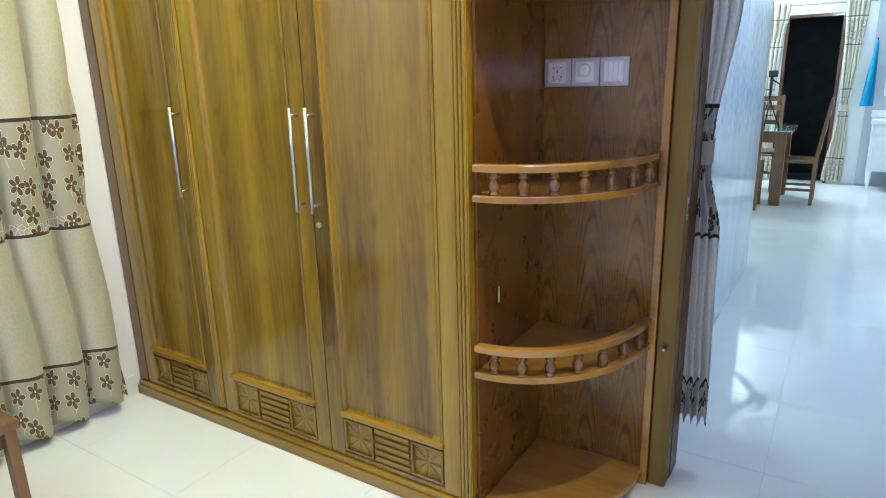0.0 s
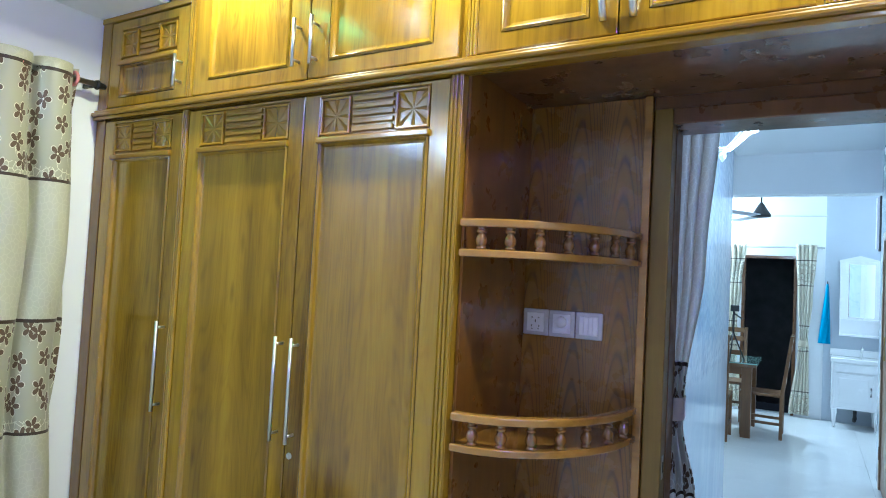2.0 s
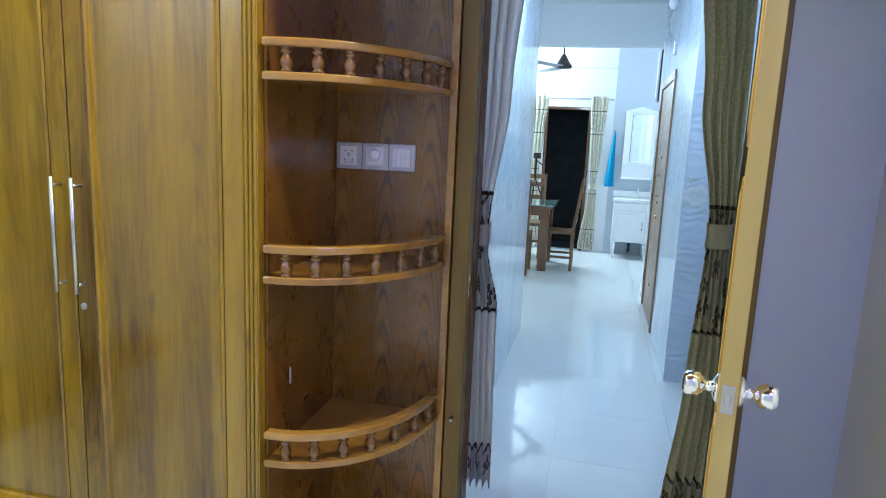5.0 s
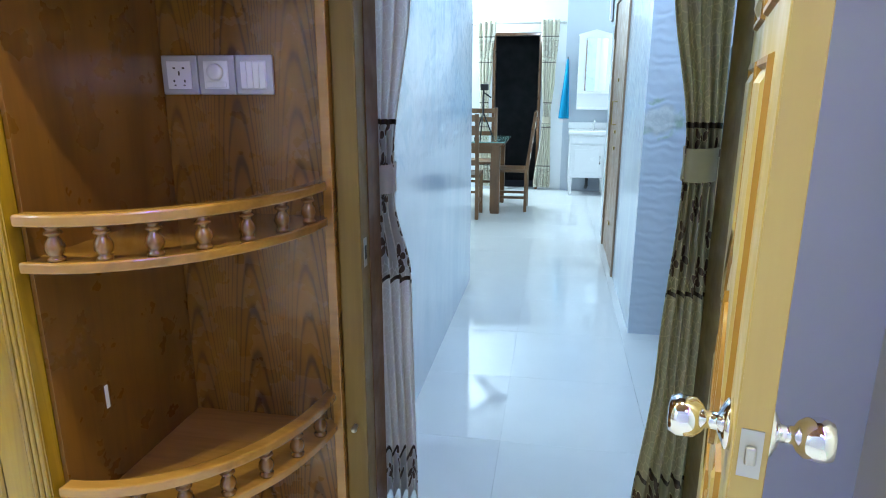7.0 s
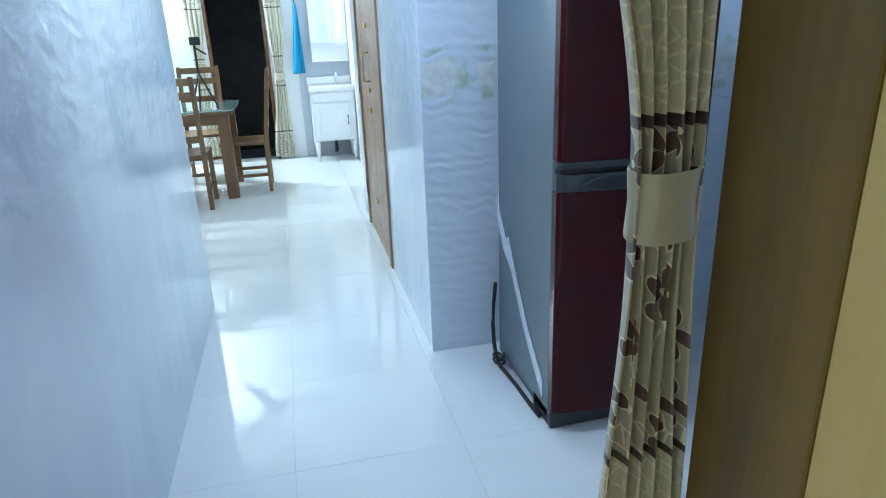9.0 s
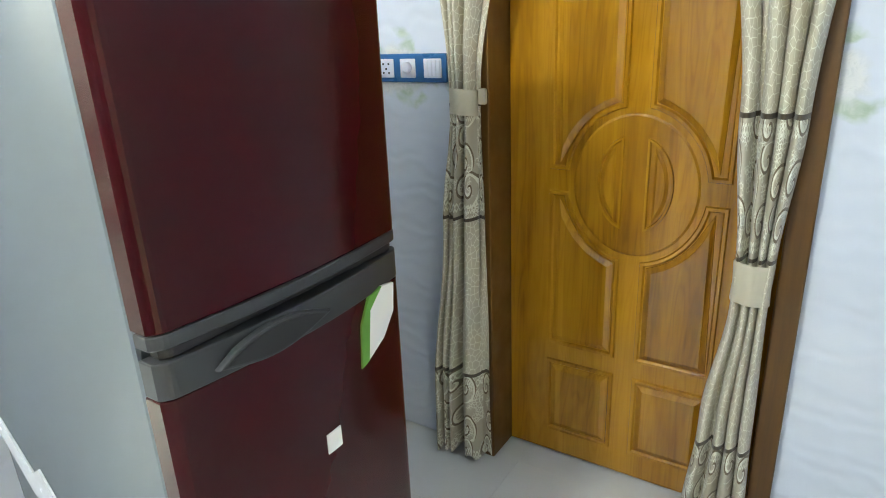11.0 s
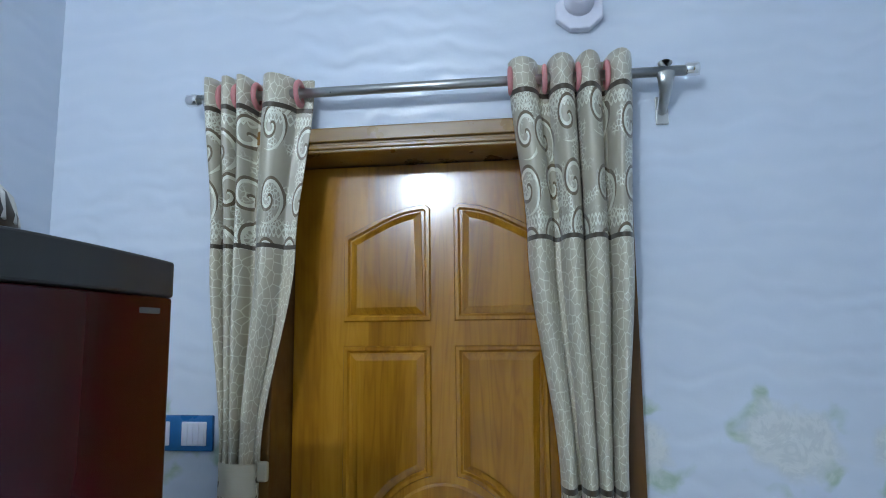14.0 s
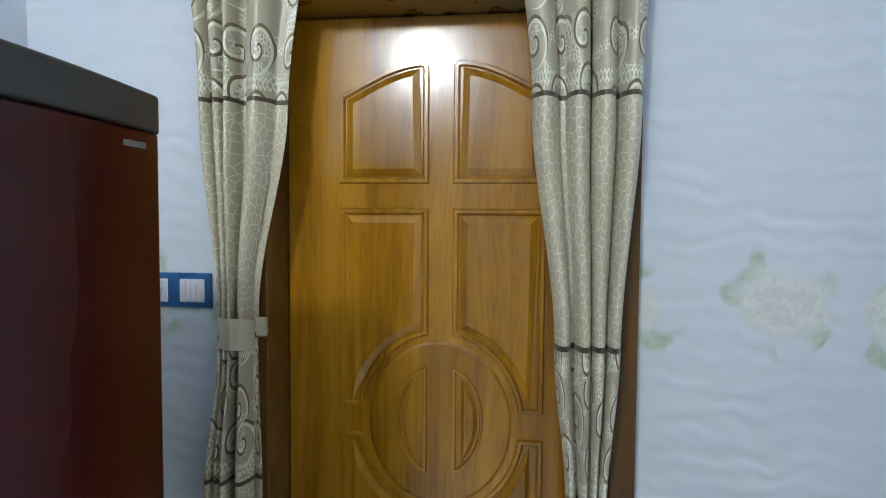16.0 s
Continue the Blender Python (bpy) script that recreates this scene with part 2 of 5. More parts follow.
def fabric(name, base, sheen, motif, lo, period, share, dark, top=9.0, through_=0.30, lace_=0.75):
    """Satin curtain cloth; bands of woven motifs between dark lines. uv in metres of cloth."""
    w = Nodes(name)
    tc = w.n("ShaderNodeTexCoord")
    uv = tc.outputs["UV"]
    sep = w.n("ShaderNodeSeparateXYZ")
    w.link(uv, sep.inputs[0])
    u, v = sep.outputs[0], sep.outputs[1]
    f = w.math("FRACT", w.math("DIVIDE", w.math("ADD", v, period * 4 - lo), period))
    below = w.math("LESS_THAN", v, top)
    band = w.math("MULTIPLY", w.math("LESS_THAN", f, share), below)
    near_lo = w.math("LESS_THAN", f, 0.012)
    near_hi = w.math("LESS_THAN", w.math("ABSOLUTE", w.math("SUBTRACT", f, share)), 0.007)
    line = w.math("MULTIPLY", w.math("MAXIMUM", near_lo, near_hi), below)
    vor = w.n("ShaderNodeTexVoronoi", voronoi_dimensions="2D")
    vor.inputs["Scale"].default_value = 9.5 if motif == "flower" else 7.8
    vor.inputs["Randomness"].default_value = 0.75 if motif == "flower" else 0.5
    w.link(uv, vor.inputs["Vector"])
    d = w.n("ShaderNodeVectorMath", operation="SUBTRACT")
    w.link(uv, d.inputs[0])
    w.link(vor.outputs["Position"], d.inputs[1])
    sd = w.n("ShaderNodeSeparateXYZ")
    w.link(d.outputs[0], sd.inputs[0])
    dx, dy = sd.outputs[0], sd.outputs[1]
    r = w.math("SQRT", w.math("ADD", w.math("MULTIPLY", dx, dx), w.math("MULTIPLY", dy, dy)))
    th = w.math("ARCTAN2", dy, dx)
    if motif == "flower":
        pet = w.math("ABSOLUTE", w.math("COSINE", w.math("MULTIPLY", th, 2.5)))
        lim = w.math("MULTIPLY", w.math("POWER", pet, 0.6), 0.040)
        ink = w.math("MULTIPLY", w.math("LESS_THAN", r, lim), w.math("GREATER_THAN", r, 0.005))
        halo = w.math("LESS_THAN", r, w.math("ADD", lim, 0.004))
        wob = w.math("MULTIPLY", w.math("SINE", w.math("MULTIPLY", v, 38.0)), 0.009)
        stem = w.math("MULTIPLY", w.math("LESS_THAN", w.math("ABSOLUTE", w.math("ADD", dx, wob)), 0.0016), w.math("LESS_THAN", dy, 0.0))
        peb = w.n("ShaderNodeTexVoronoi", voronoi_dimensions="2D", feature="DISTANCE_TO_EDGE")
        peb.inputs["Scale"].default_value = 38.0
        w.link(uv, peb.inputs["Vector"])
        foot = w.math("MULTIPLY", w.math("LESS_THAN", f, share * 0.13), w.math("LESS_THAN", peb.outputs["Distance"], 0.06))
        pale = w.math("MAXIMUM", w.math("MAXIMUM", stem, foot), halo)
        net = w.n("ShaderNodeTexVoronoi", voronoi_dimensions="2D", feature="DISTANCE_TO_EDGE")
        net.inputs["Scale"].default_value = 38.0
        w.link(uv, net.inputs["Vector"])
        rest = w.math("MULTIPLY", w.math("LESS_THAN", net.outputs["Distance"], 0.07), lace_)
    else:
        turn_ = w.math("SUBTRACT", th, w.math("MULTIPLY", r, 150.0))
        spiral = w.math("SINE", turn_)
        late = w.math("SINE", w.math("ADD", turn_, 0.85))
        inside = w.math("LESS_THAN", r, 0.060)
        ink = w.math("MULTIPLY", w.math("GREATER_THAN", late, 0.84), inside)
        pale = w.math("MULTIPLY", w.math("GREATER_THAN", spiral, 0.55), inside)
        wave = w.math("MULTIPLY", w.math("SINE", w.math("MULTIPLY", u, 210.0)), 0.013)
        for mid in (0.045, share - 0.035):
            off = w.math("SUBTRACT", f, mid)
            for strand in (w.math("ADD", off, wave), w.math("SUBTRACT", off, wave)):
                pale = w.math("MAXIMUM", pale, w.math("LESS_THAN", w.math("ABSOLUTE", strand), 0.0042))
        lace = w.n("ShaderNodeTexVoronoi", voronoi_dimensions="2D", feature="DISTANCE_TO_EDGE")
        lace.inputs["Scale"].default_value = 95.0
        w.link(uv, lace.inputs["Vector"])
        patch = w.ramp(w.noise(uv, 13.0, 2), [(0.50, 0.0), (0.56, 1.0)])
        pale = w.math("MAXIMUM", pale, w.math("MULTIPLY", w.math("LESS_THAN", lace.outputs["Distance"], 0.14), patch))
        net = w.n("ShaderNodeTexVoronoi", voronoi_dimensions="2D", feature="DISTANCE_TO_EDGE")
        net.inputs["Scale"].default_value = 44.0
        w.link(uv, net.inputs["Vector"])
        rest = w.math("LESS_THAN", net.outputs["Distance"], 0.05)
    weave = w.noise(w.coords((260, 260, 1), "UV"), 1.0, 2)
    soft = w.noise(w.coords((6, 2, 1), "UV"), 1.0, 3)
    field = w.mix(soft, base, sheen) if motif == "flower" else w.mix(soft, tuple(c * 0.9 for c in base), tuple(c * 1.08 for c in base))
    bandcol = w.mix(0.45 if motif == "flower" else 0.42, field, tuple(c * 0.62 for c in base))
    col = w.mix(w.math("MULTIPLY", band, 0.9), field, bandcol)
    lightcol = tuple(min(0.9, c * 1.35) for c in sheen)
    col = w.mix(w.math("MULTIPLY", band, w.math("MULTIPLY", pale, 0.8)), col, lightcol)
    col = w.mix(w.math("MULTIPLY", w.math("SUBTRACT", 1.0, band), w.math("MULTIPLY", rest, 0.7)), col, lightcol)
    col = w.mix(w.math("MULTIPLY", band, ink), col, dark)
    col = w.mix(line, col, tuple(c * 0.4 for c in dark))
    w.bump(weave, 0.15, 0.0006)
    w.set(Base_Color=col, Roughness=w.ramp(soft, [(0.3, 0.27), (0.7, 0.40)]), Sheen_Weight=0.25)
    thin = w.n("ShaderNodeBsdfTranslucent")
    w.link(col, thin.inputs["Color"])
    both = w.n("ShaderNodeMixShader")
    both.inputs[0].default_value = through_ if motif == "flower" else 0.08
    w.link(w.b.outputs[0], both.inputs[1])
    w.link(thin.outputs[0], both.inputs[2])
    w.link(both.outputs[0], w.t.nodes["Material Output"].inputs["Surface"])
    return w.m


def tiles(name):
    """White polished floor tiles, faint veins; the joints are in the mesh."""
    w = Nodes(name)
    v = w.coords((1, 1, 1))
    f = w.noise(v, 1.6, 6, 0.6, 0.8)
    g = w.noise(v, 9, 4)
    col = w.mix(f, (0.70, 0.73, 0.74), (0.82, 0.84, 0.84))
    return w.set(Base_Color=col, Roughness=w.ramp(g, [(0.3, 0.035), (0.75, 0.085)]), Specular_IOR_Level=0.7)


DADO = 1.14


def polished(name):
    """Corridor wall: pale blue gloss paint with clouded streaks and flowing wavy relief."""
    w = Nodes(name)
    v = w.coords((1, 1, 0.35))
    f = w.noise(v, 3.2, 5, 0.6, 1.2)
    wv = w.n("ShaderNodeTexWave", wave_type="BANDS", bands_direction="Z")
    for k, val in (("Scale", 4.0), ("Distortion", 6.0), ("Detail", 2.0), ("Detail Scale", 1.4)):
        wv.inputs[k].default_value = val
    w.link(w.coords((1, 1, 1)), wv.inputs["Vector"])
    col = w.mix(f, (0.52, 0.63, 0.76), (0.80, 0.85, 0.90))
    tz = w.n("ShaderNodeTexCoord")
    sz = w.n("ShaderNodeSeparateXYZ")
    w.link(tz.outputs["Object"], sz.inputs[0])
    edge = w.math("ADD", sz.outputs[2], w.math("MULTIPLY", w.noise(w.coords((9, 9, 2)), 1.0, 2), 0.10))
    upper = w.ramp(w.math("SUBTRACT", edge, DADO), [(0.0, 0.0), (0.03, 1.0)])
    marb = w.noise(w.coords((4, 4, 3)), 1.0, 6, 0.65, 2.2)
    col = w.mix(w.math("MULTIPLY", upper, w.ramp(marb, [(0.50, 0.0), (0.60, 0.45)])), col, (0.42, 0.55, 0.70))
    ripple = w.noise(w.coords((7, 7, 12)), 1.0, 3, 0.5, 1.2)
    h = w.math("MULTIPLY", w.math("ADD", wv.outputs["Fac"], w.math("MULTIPLY", ripple, 1.6)), w.math("ADD", w.math("MULTIPLY", upper, 0.9), 0.1))
    w.bump(h, 0.20, 0.004)
    return w.set(Base_Color=col, Roughness=w.ramp(f, [(0.3, 0.05), (0.7, 0.14)]))


W_BODY = wood("wood_wardrobe", (0.085, 0.040, 0.002), (0.238, 0.134, 0.003), (0.37, 0.224, 0.008), 2, 0.17, 0.5, plank=0.105)
W_BODY_X = wood("wood_wardrobe_rail", (0.12, 0.055, 0.004), (0.24, 0.13, 0.005), (0.35, 0.21, 0.012), 0, 0.18, 0.4)
W_SHELF = wood("wood_shelf", (0.062, 0.024, 0.003), (0.170, 0.074, 0.007), (0.245, 0.115, 0.015), 2, 0.26, 0.5, 1.0, knots=0.0)
W_RAIL = wood("wood_shelf_edge", (0.13, 0.058, 0.008), (0.28, 0.138, 0.022), (0.40, 0.215, 0.045), 0, 0.2, 0.7)
W_DOOR = wood("wood_door", (0.19, 0.072, 0.004), (0.40, 0.172, 0.010), (0.54, 0.26, 0.022), 2, 0.16, 0.5, plank=0.12)
W_FRAME = wood("wood_frame_dark", (0.05, 0.020, 0.008), (0.10, 0.042, 0.014), (0.16, 0.07, 0.022), 2, 0.3, 0.4, knots=0.0)
W_FRAME2 = wood("wood_frame_olive", (0.055, 0.030, 0.003), (0.130, 0.080, 0.008), (0.20, 0.125, 0.016), 2, 0.42, 0.0, knots=0.0)
# Entrance jamb brown, darkened for the curtains' shadow; W_HEAD keeps the lit tone.
W_ENT = wood("wood_entrance_frame_shaded", (0.05, 0.019, 0.003), (0.115, 0.048, 0.006), (0.18, 0.082, 0.012), 2, 0.42, 0.0, knots=0.0)
W_HEAD = wood("wood_entrance_head", (0.09, 0.040, 0.004), (0.20, 0.098, 0.010), (0.30, 0.155, 0.02), 1, 0.30, 0.3, knots=0.0)
W_LEAF = wood("wood_leaf_pale", (0.39, 0.275, 0.075), (0.45, 0.325, 0.095), (0.50, 0.37, 0.12), 2, 0.42, 0.0, knots=0.0)
W_GROOVE = wood("wood_groove", (0.25, 0.125, 0.008), (0.31, 0.16, 0.010), (0.37, 0.20, 0.016), 2, 0.42, 0.0, knots=0.0)
W_BAL = wood("wood_baluster", (0.07, 0.027, 0.005), (0.14, 0.058, 0.009), (0.21, 0.098, 0.016), 2, 0.12, 0.8)
W_SIDE = wood("wood_shelf_side", (0.075, 0.028, 0.003), (0.155, 0.065, 0.006), (0.22, 0.10, 0.013), 2, 0.30, 0.4, knots=0.0)
W_STILE = wood("wood_wardrobe_stile", (0.085, 0.036, 0.005), (0.15, 0.070, 0.010), (0.22, 0.108, 0.016), 2, 0.2, 0.5, knots=0.0)
W_CORR = wood("wood_corridor_door", (0.16, 0.10, 0.06), (0.28, 0.18, 0.11), (0.36, 0.25, 0.16), 2, 0.4, 0.2, knots=0.0)
W_CEIL = wood("wood_ceiling", (0.10, 0.040, 0.008), (0.20, 0.085, 0.016), (0.30, 0.14, 0.03), 1, 0.22, 0.5)
W_TABLE = wood("wood_dining", (0.07, 0.032, 0.010), (0.15, 0.072, 0.024), (0.22, 0.115, 0.04), 2, 0.35, 0.3)
PAPER = wallpaper("wallpaper_roses")
GLOSS = polished("gloss_wall")
WHITE = plain("white_paint", (0.78, 0.80, 0.82), 0.6, spread=0.04, scale=3, bump=0.08)
BLUEGREY = plain("bluegrey_paint_and_shade", (0.48, 0.53, 0.60), 0.55, spread=0.05, scale=3, bump=0.08)
TILE = tiles("floor_tile")
GROUT = plain("grout", (0.66, 0.69, 0.70), 0.5)
STEEL = plain("brushed_steel", (0.50, 0.50, 0.48), 0.32, 1.0, 0.05, 30)
CHROME = plain("chrome", (0.85, 0.85, 0.84), 0.08, 1.0, 0.03, 20, 0.01)
PLASTIC = plain("white_plastic", (0.78, 0.79, 0.88), 0.35, spread=0.03, bump=0.02)
SILVERP = plain("silver_plastic", (0.50, 0.50, 0.58), 0.35, 0.3, 0.04, bump=0.02)
BLUEP = plain("blue_plastic", (0.015, 0.13, 0.33), 0.3, spread=0.06, bump=0.02)
BLACK = plain("black_plastic", (0.012, 0.012, 0.014), 0.45, bump=0.03)
DARK = plain("painted_darkness", (0.006, 0.006, 0.008), 0.8, bump=0.0)
PINK = plain("pink_plastic", (0.70, 0.28, 0.28), 0.35, bump=0.02)
RED = plain("maroon_enamel", (0.036, 0.0018, 0.004), 0.16, 0.0, 0.18, 3.0, 0.01, 0.0)
RED.node_tree.nodes["Principled BSDF"].inputs["Specular IOR Level"].default_value = 0.22
GREYMETAL = plain("fridge_grey", (0.16, 0.19, 0.215), 0.40, 0.55, 0.04, 1.2, 0.02)
GREYTRIM = plain("fridge_trim", (0.036, 0.040, 0.044), 0.46, 0.15, 0.05, 3, 0.02)
FILM = plain("torn_film", (0.62, 0.66, 0.70), 0.25, 0.0, 0.15, 20, 0.2)
CERAMIC = plain("ceramic", (0.85, 0.86, 0.87), 0.1, spread=0.02, bump=0.0, coat=0.6)
LAQUER = plain("white_lacquer", (0.82, 0.83, 0.85), 0.25, spread=0.03, bump=0.02)
TOWEL = plain("blue_towel", (0.02, 0.25, 0.45), 0.9, spread=0.2, scale=20, bump=0.4)
GREENS = plain("green_sticker", (0.10, 0.33, 0.05), 0.4, spread=0.25, scale=30)
PAPERW = plain("white_paper", (0.80, 0.80, 0.76), 0.6, spread=0.05)
GLASSG = plain("glass_green", (0.20, 0.34, 0.30), 0.06, spread=0.1, scale=3, bump=0.0, coat=1.0)
MIRROR = plain("mirror_silver", (0.9, 0.92, 0.92), 0.02, 1.0, 0.0, 2, 0.0)
BULBGLOW = glow("lamp_glow", (0.92, 0.96, 1.0), 14.0)
WARMGLOW = glow("downlight_glow", (1.0, 0.86, 0.55), 14.0)
VIOLETGLOW = glow("led_violet", (0.30, 0.14, 1.0), 70.0)
GREENGLOW = glow("led_green", (0.02, 1.0, 0.35), 21.0)
CLOTH = fabric("curtain_flowers", (0.46, 0.45, 0.31), (0.63, 0.62, 0.48), "flower", 0.883, 1.017, 0.446, (0.13, 0.085, 0.05), 9.0, 0.22, 0.22)
CLOTH2 = fabric("curtain_swirls", (0.58, 0.53, 0.40), (0.76, 0.71, 0.57), "swirl", 1.70, 0.849, 0.392, (0.17, 0.125, 0.07))
# One doorway cloth twice: how light tints each side is in its colour.
CLOTH3 = fabric("curtain_doorway_lit", (0.70, 0.67, 0.66), (0.84, 0.81, 0.80), "flower", 0.883, 1.017, 0.446, (0.11, 0.065, 0.045), 1.6, 0.6)
CLOTH4 = fabric("curtain_doorway_dim", (0.46, 0.43, 0.27), (0.60, 0.56, 0.38), "flower", 0.883, 1.017, 0.446, (0.11, 0.065, 0.045), 1.6)

# ---- builders ----
BASE = {}


def thing(name, place, label, category, group="", kind=""):
    ob = new(name)
    ob.location = place
    ob.empty_display_size = 0.1
    BASE[ob] = Vector(place)
    return tagged(ob, label, category, group, kind)


def part(name, bm, material, parent, label=""):
    """One mesh object under a thing or a part; the bmesh is in world metres."""
    base = BASE[parent]
    bmesh.ops.translate(bm, verts=bm.verts, vec=-base)
    bmesh.ops.recalc_face_normals(bm, faces=bm.faces)
    me = bpy.data.meshes.new(name)
    bm.to_mesh(me)
    bm.free()
    me.materials.append(material)
    ob = new(name, me)
    ob.parent = parent
    BASE[ob] = base
    return tagged(ob, label)


def setting(name, bm, material, label="", category=""):
    me = bpy.data.meshes.new(name)
    bmesh.ops.recalc_face_normals(bm, faces=bm.faces)
    bm.to_mesh(me)
    bm.free()
    me.materials.append(material)
    ob = new(name, me)
    BASE[ob] = Vector((0, 0, 0))
    return tagged(ob, label, category, kind="structure")


def box(x0, x1, y0, y1, z0, z1, bevel=0.0, bm=None, turn=None, seg=2):
    """A box, bevelled, added to bm (or to a new one)."""
    own = bmesh.new()
    bmesh.ops.create_cube(own, size=1)
    for v in own.verts:
        v.co = Vector(((x0 + x1) / 2 + v.co.x * (x1 - x0), (y0 + y1) / 2 + v.co.y * (y1 - y0), (z0 + z1) / 2 + v.co.z * (z1 - z0)))
    if bevel:
        bmesh.ops.bevel(own, geom=own.edges[:], offset=bevel, segments=seg, profile=0.5, affect="EDGES")
    if turn is not None:
        bmesh.ops.transform(own, matrix=turn, verts=own.verts)
    return join(own, bm)


def join(own, bm):
    if bm is None:
        return own
    me = bpy.data.meshes.new("tmp")
    own.to_mesh(me)
    own.free()
    bm.from_mesh(me)
    bpy.data.meshes.remove(me)
    return bm


def lathe(profile, centre, axis="z", seg=20, bm=None):
    """A turned shape: profile of (radius, height)."""
    own = bmesh.new()
    rings = []
    for r, h in profile:
        ring = []
        for i in range(seg):
            a = 2 * math.pi * i / seg
            p = (r * math.cos(a), r * math.sin(a), h)
            if axis == "x":
                p = (h, p[0], p[1])
            elif axis == "y":
                p = (p[0], h, p[1])
            ring.append(own.verts.new(Vector(centre) + Vector(p)))
        rings.append(ring)
    for a, b in zip(rings, rings[1:]):
        for i in range(seg):
            own.faces.new((a[i], a[(i + 1) % seg], b[(i + 1) % seg], b[i]))
    own.faces.new(rings[0][::-1])
    own.faces.new(rings[-1])
    for f in own.faces:
        f.smooth = len(f.verts) == 4
    return join(own, bm)


def tube(points, radius, seg=10, bm=None):
    """A round bar along points."""
    own = bmesh.new()
    pts = [Vector(p) for p in points]
    rings = []
    for i, p in enumerate(pts):
        d = (pts[min(i + 1, len(pts) - 1)] - pts[max(i - 1, 0)]).normalized()
        side = d.cross(Vector((0, 0, 1)))
        if side.length < 0.05:
            side = d.cross(Vector((1, 0, 0)))
        side.normalize()
        up = side.cross(d)
        r = radius[i] if isinstance(radius, (list, tuple)) else radius
        rings.append([own.verts.new(p + r * (math.cos(2 * math.pi * k / seg) * side + math.sin(2 * math.pi * k / seg) * up)) for k in range(seg)])
    for a, b in zip(rings, rings[1:]):
        for k in range(seg):
            f = own.faces.new((a[k], a[(k + 1) % seg], b[(k + 1) % seg], b[k]))
            f.smooth = True
    own.faces.new(rings[0][::-1])
    own.faces.new(rings[-1])
    return join(own, bm)


def prism(outline, lo, hi, axis="z", bm=None, bevel=0.0):
    """A plate with the given outline, between lo and hi along axis (outline gives the two other coordinates in order)."""
    own = bmesh.new()

    def at(p, h):
        return {"z": (p[0], p[1], h), "y": (p[0], h, p[1]), "x": (h, p[0], p[1])}[axis]
    a = [own.verts.new(at(p, lo)) for p in outline]
    b = [own.verts.new(at(p, hi)) for p in outline]
    n = len(outline)
    own.faces.new(a)
    own.faces.new(b)
    for i in range(n):
        own.faces.new((a[i], a[(i + 1) % n], b[(i + 1) % n], b[i]))
    bmesh.ops.recalc_face_normals(own, faces=own.faces)
    if bevel:
        edges = [e for e in own.edges if all(len(f.verts) > 4 or True for f in e.link_faces) and any(len(f.verts) == n for f in e.link_faces)]
        bmesh.ops.bevel(own, geom=edges, offset=bevel, segments=2, profile=0.5, affect="EDGES")
    return join(own, bm)


def inset(outline, d):
    """The outline moved inwards by d (counter-clockwise outline)."""
    pts = [Vector(p) for p in outline]
    n = len(pts)
    out = []
    for i in range(n):
        e0 = (pts[i] - pts[i - 1]).normalized()
        e1 = (pts[(i + 1) % n] - pts[i]).normalized()
        n0, n1 = Vector((-e0.y, e0.x)), Vector((-e1.y, e1.x))
        m = n0 + n1
        m = n0 if m.length < 1e-4 else m.normalized()
        k = d / max(0.35, m.dot(n0))
        out.append(pts[i] + m * k)
    return out


def relief(outline, steps, put, bm=None):
    """Carved panel: loops at (inset, height) steps, the last one filled; put(u, v, h) gives the world place."""
    own = bmesh.new()
    loops = []
    for d, h in steps:
        loops.append([own.verts.new(put(p[0], p[1], h)) for p in inset(outline, d)])
    n = len(outline)
    for a, b in zip(loops, loops[1:]):
        for i in range(n):
            own.faces.new((a[i], a[(i + 1) % n], b[(i + 1) % n], b[i]))
    last = own.faces.new(loops[-1])
    bmesh.ops.triangulate(own, faces=[last], ngon_method="EAR_CLIP")
    return join(own, bm)


def inner_outline(outline, d):
    """The outline moved inwards by d, without the points that cross over at tight corners."""
    ring = [Vector(p) for p in outline]
    keep = []
    for p in inset(outline, d):
        near = 9.0
        for a, b in zip(ring, ring[1:] + ring[:1]):
            e = b - a
            s = 0.0 if e.length < 1e-6 else max(0.0, min(1.0, (p - a).dot(e) / e.length_squared))
            near = min(near, (p - a - e * s).length)
        if near > d * 0.985:
            keep.append((p.x, p.y))
    return keep


def rosette(cx, cz, half, y, bm=None):
    """Eight-rayed carved square flower in a raised square border, facing -y."""
    own = bmesh.new()
    mid = own.verts.new((cx, y + 0.004, cz))

    def square(h, d, wavy=False):
        out = []
        for i in range(16):
            a = math.pi * i / 8
            c, s = math.cos(a), math.sin(a)
            k = h / max(abs(c), abs(s))
            out.append(own.verts.new((cx + c * k, y + (d if not wavy else d + (0.0 if i % 2 == 0 else 0.012)), cz + s * k)))
        return out
    loops = [square(half - 0.008, -0.001, True), square(half - 0.008, -0.006), square(half - 0.006, -0.008), square(half - 0.002, -0.008), square(half, -0.006), square(half, 0.008)]
    for i in range(16):
        own.faces.new((mid, loops[0][i], loops[0][(i + 1) % 16]))
    for a, b in zip(loops, loops[1:]):
        for i in range(16):
            own.faces.new((a[i], a[(i + 1) % 16], b[(i + 1) % 16], b[i]))
    return join(own, bm)


def bar_handle(parent, x, y, z0, z1):
    bm = tube([(x, y - 0.036, z0), (x, y - 0.036, z1)], 0.0065, 12)
    for z in (z0 + 0.025, z1 - 0.025):
        tube([(x, y, z), (x, y - 0.036, z)], 0.005, 10, bm)
    return part("handle", bm, STEEL, parent, "brushed steel bar handle")


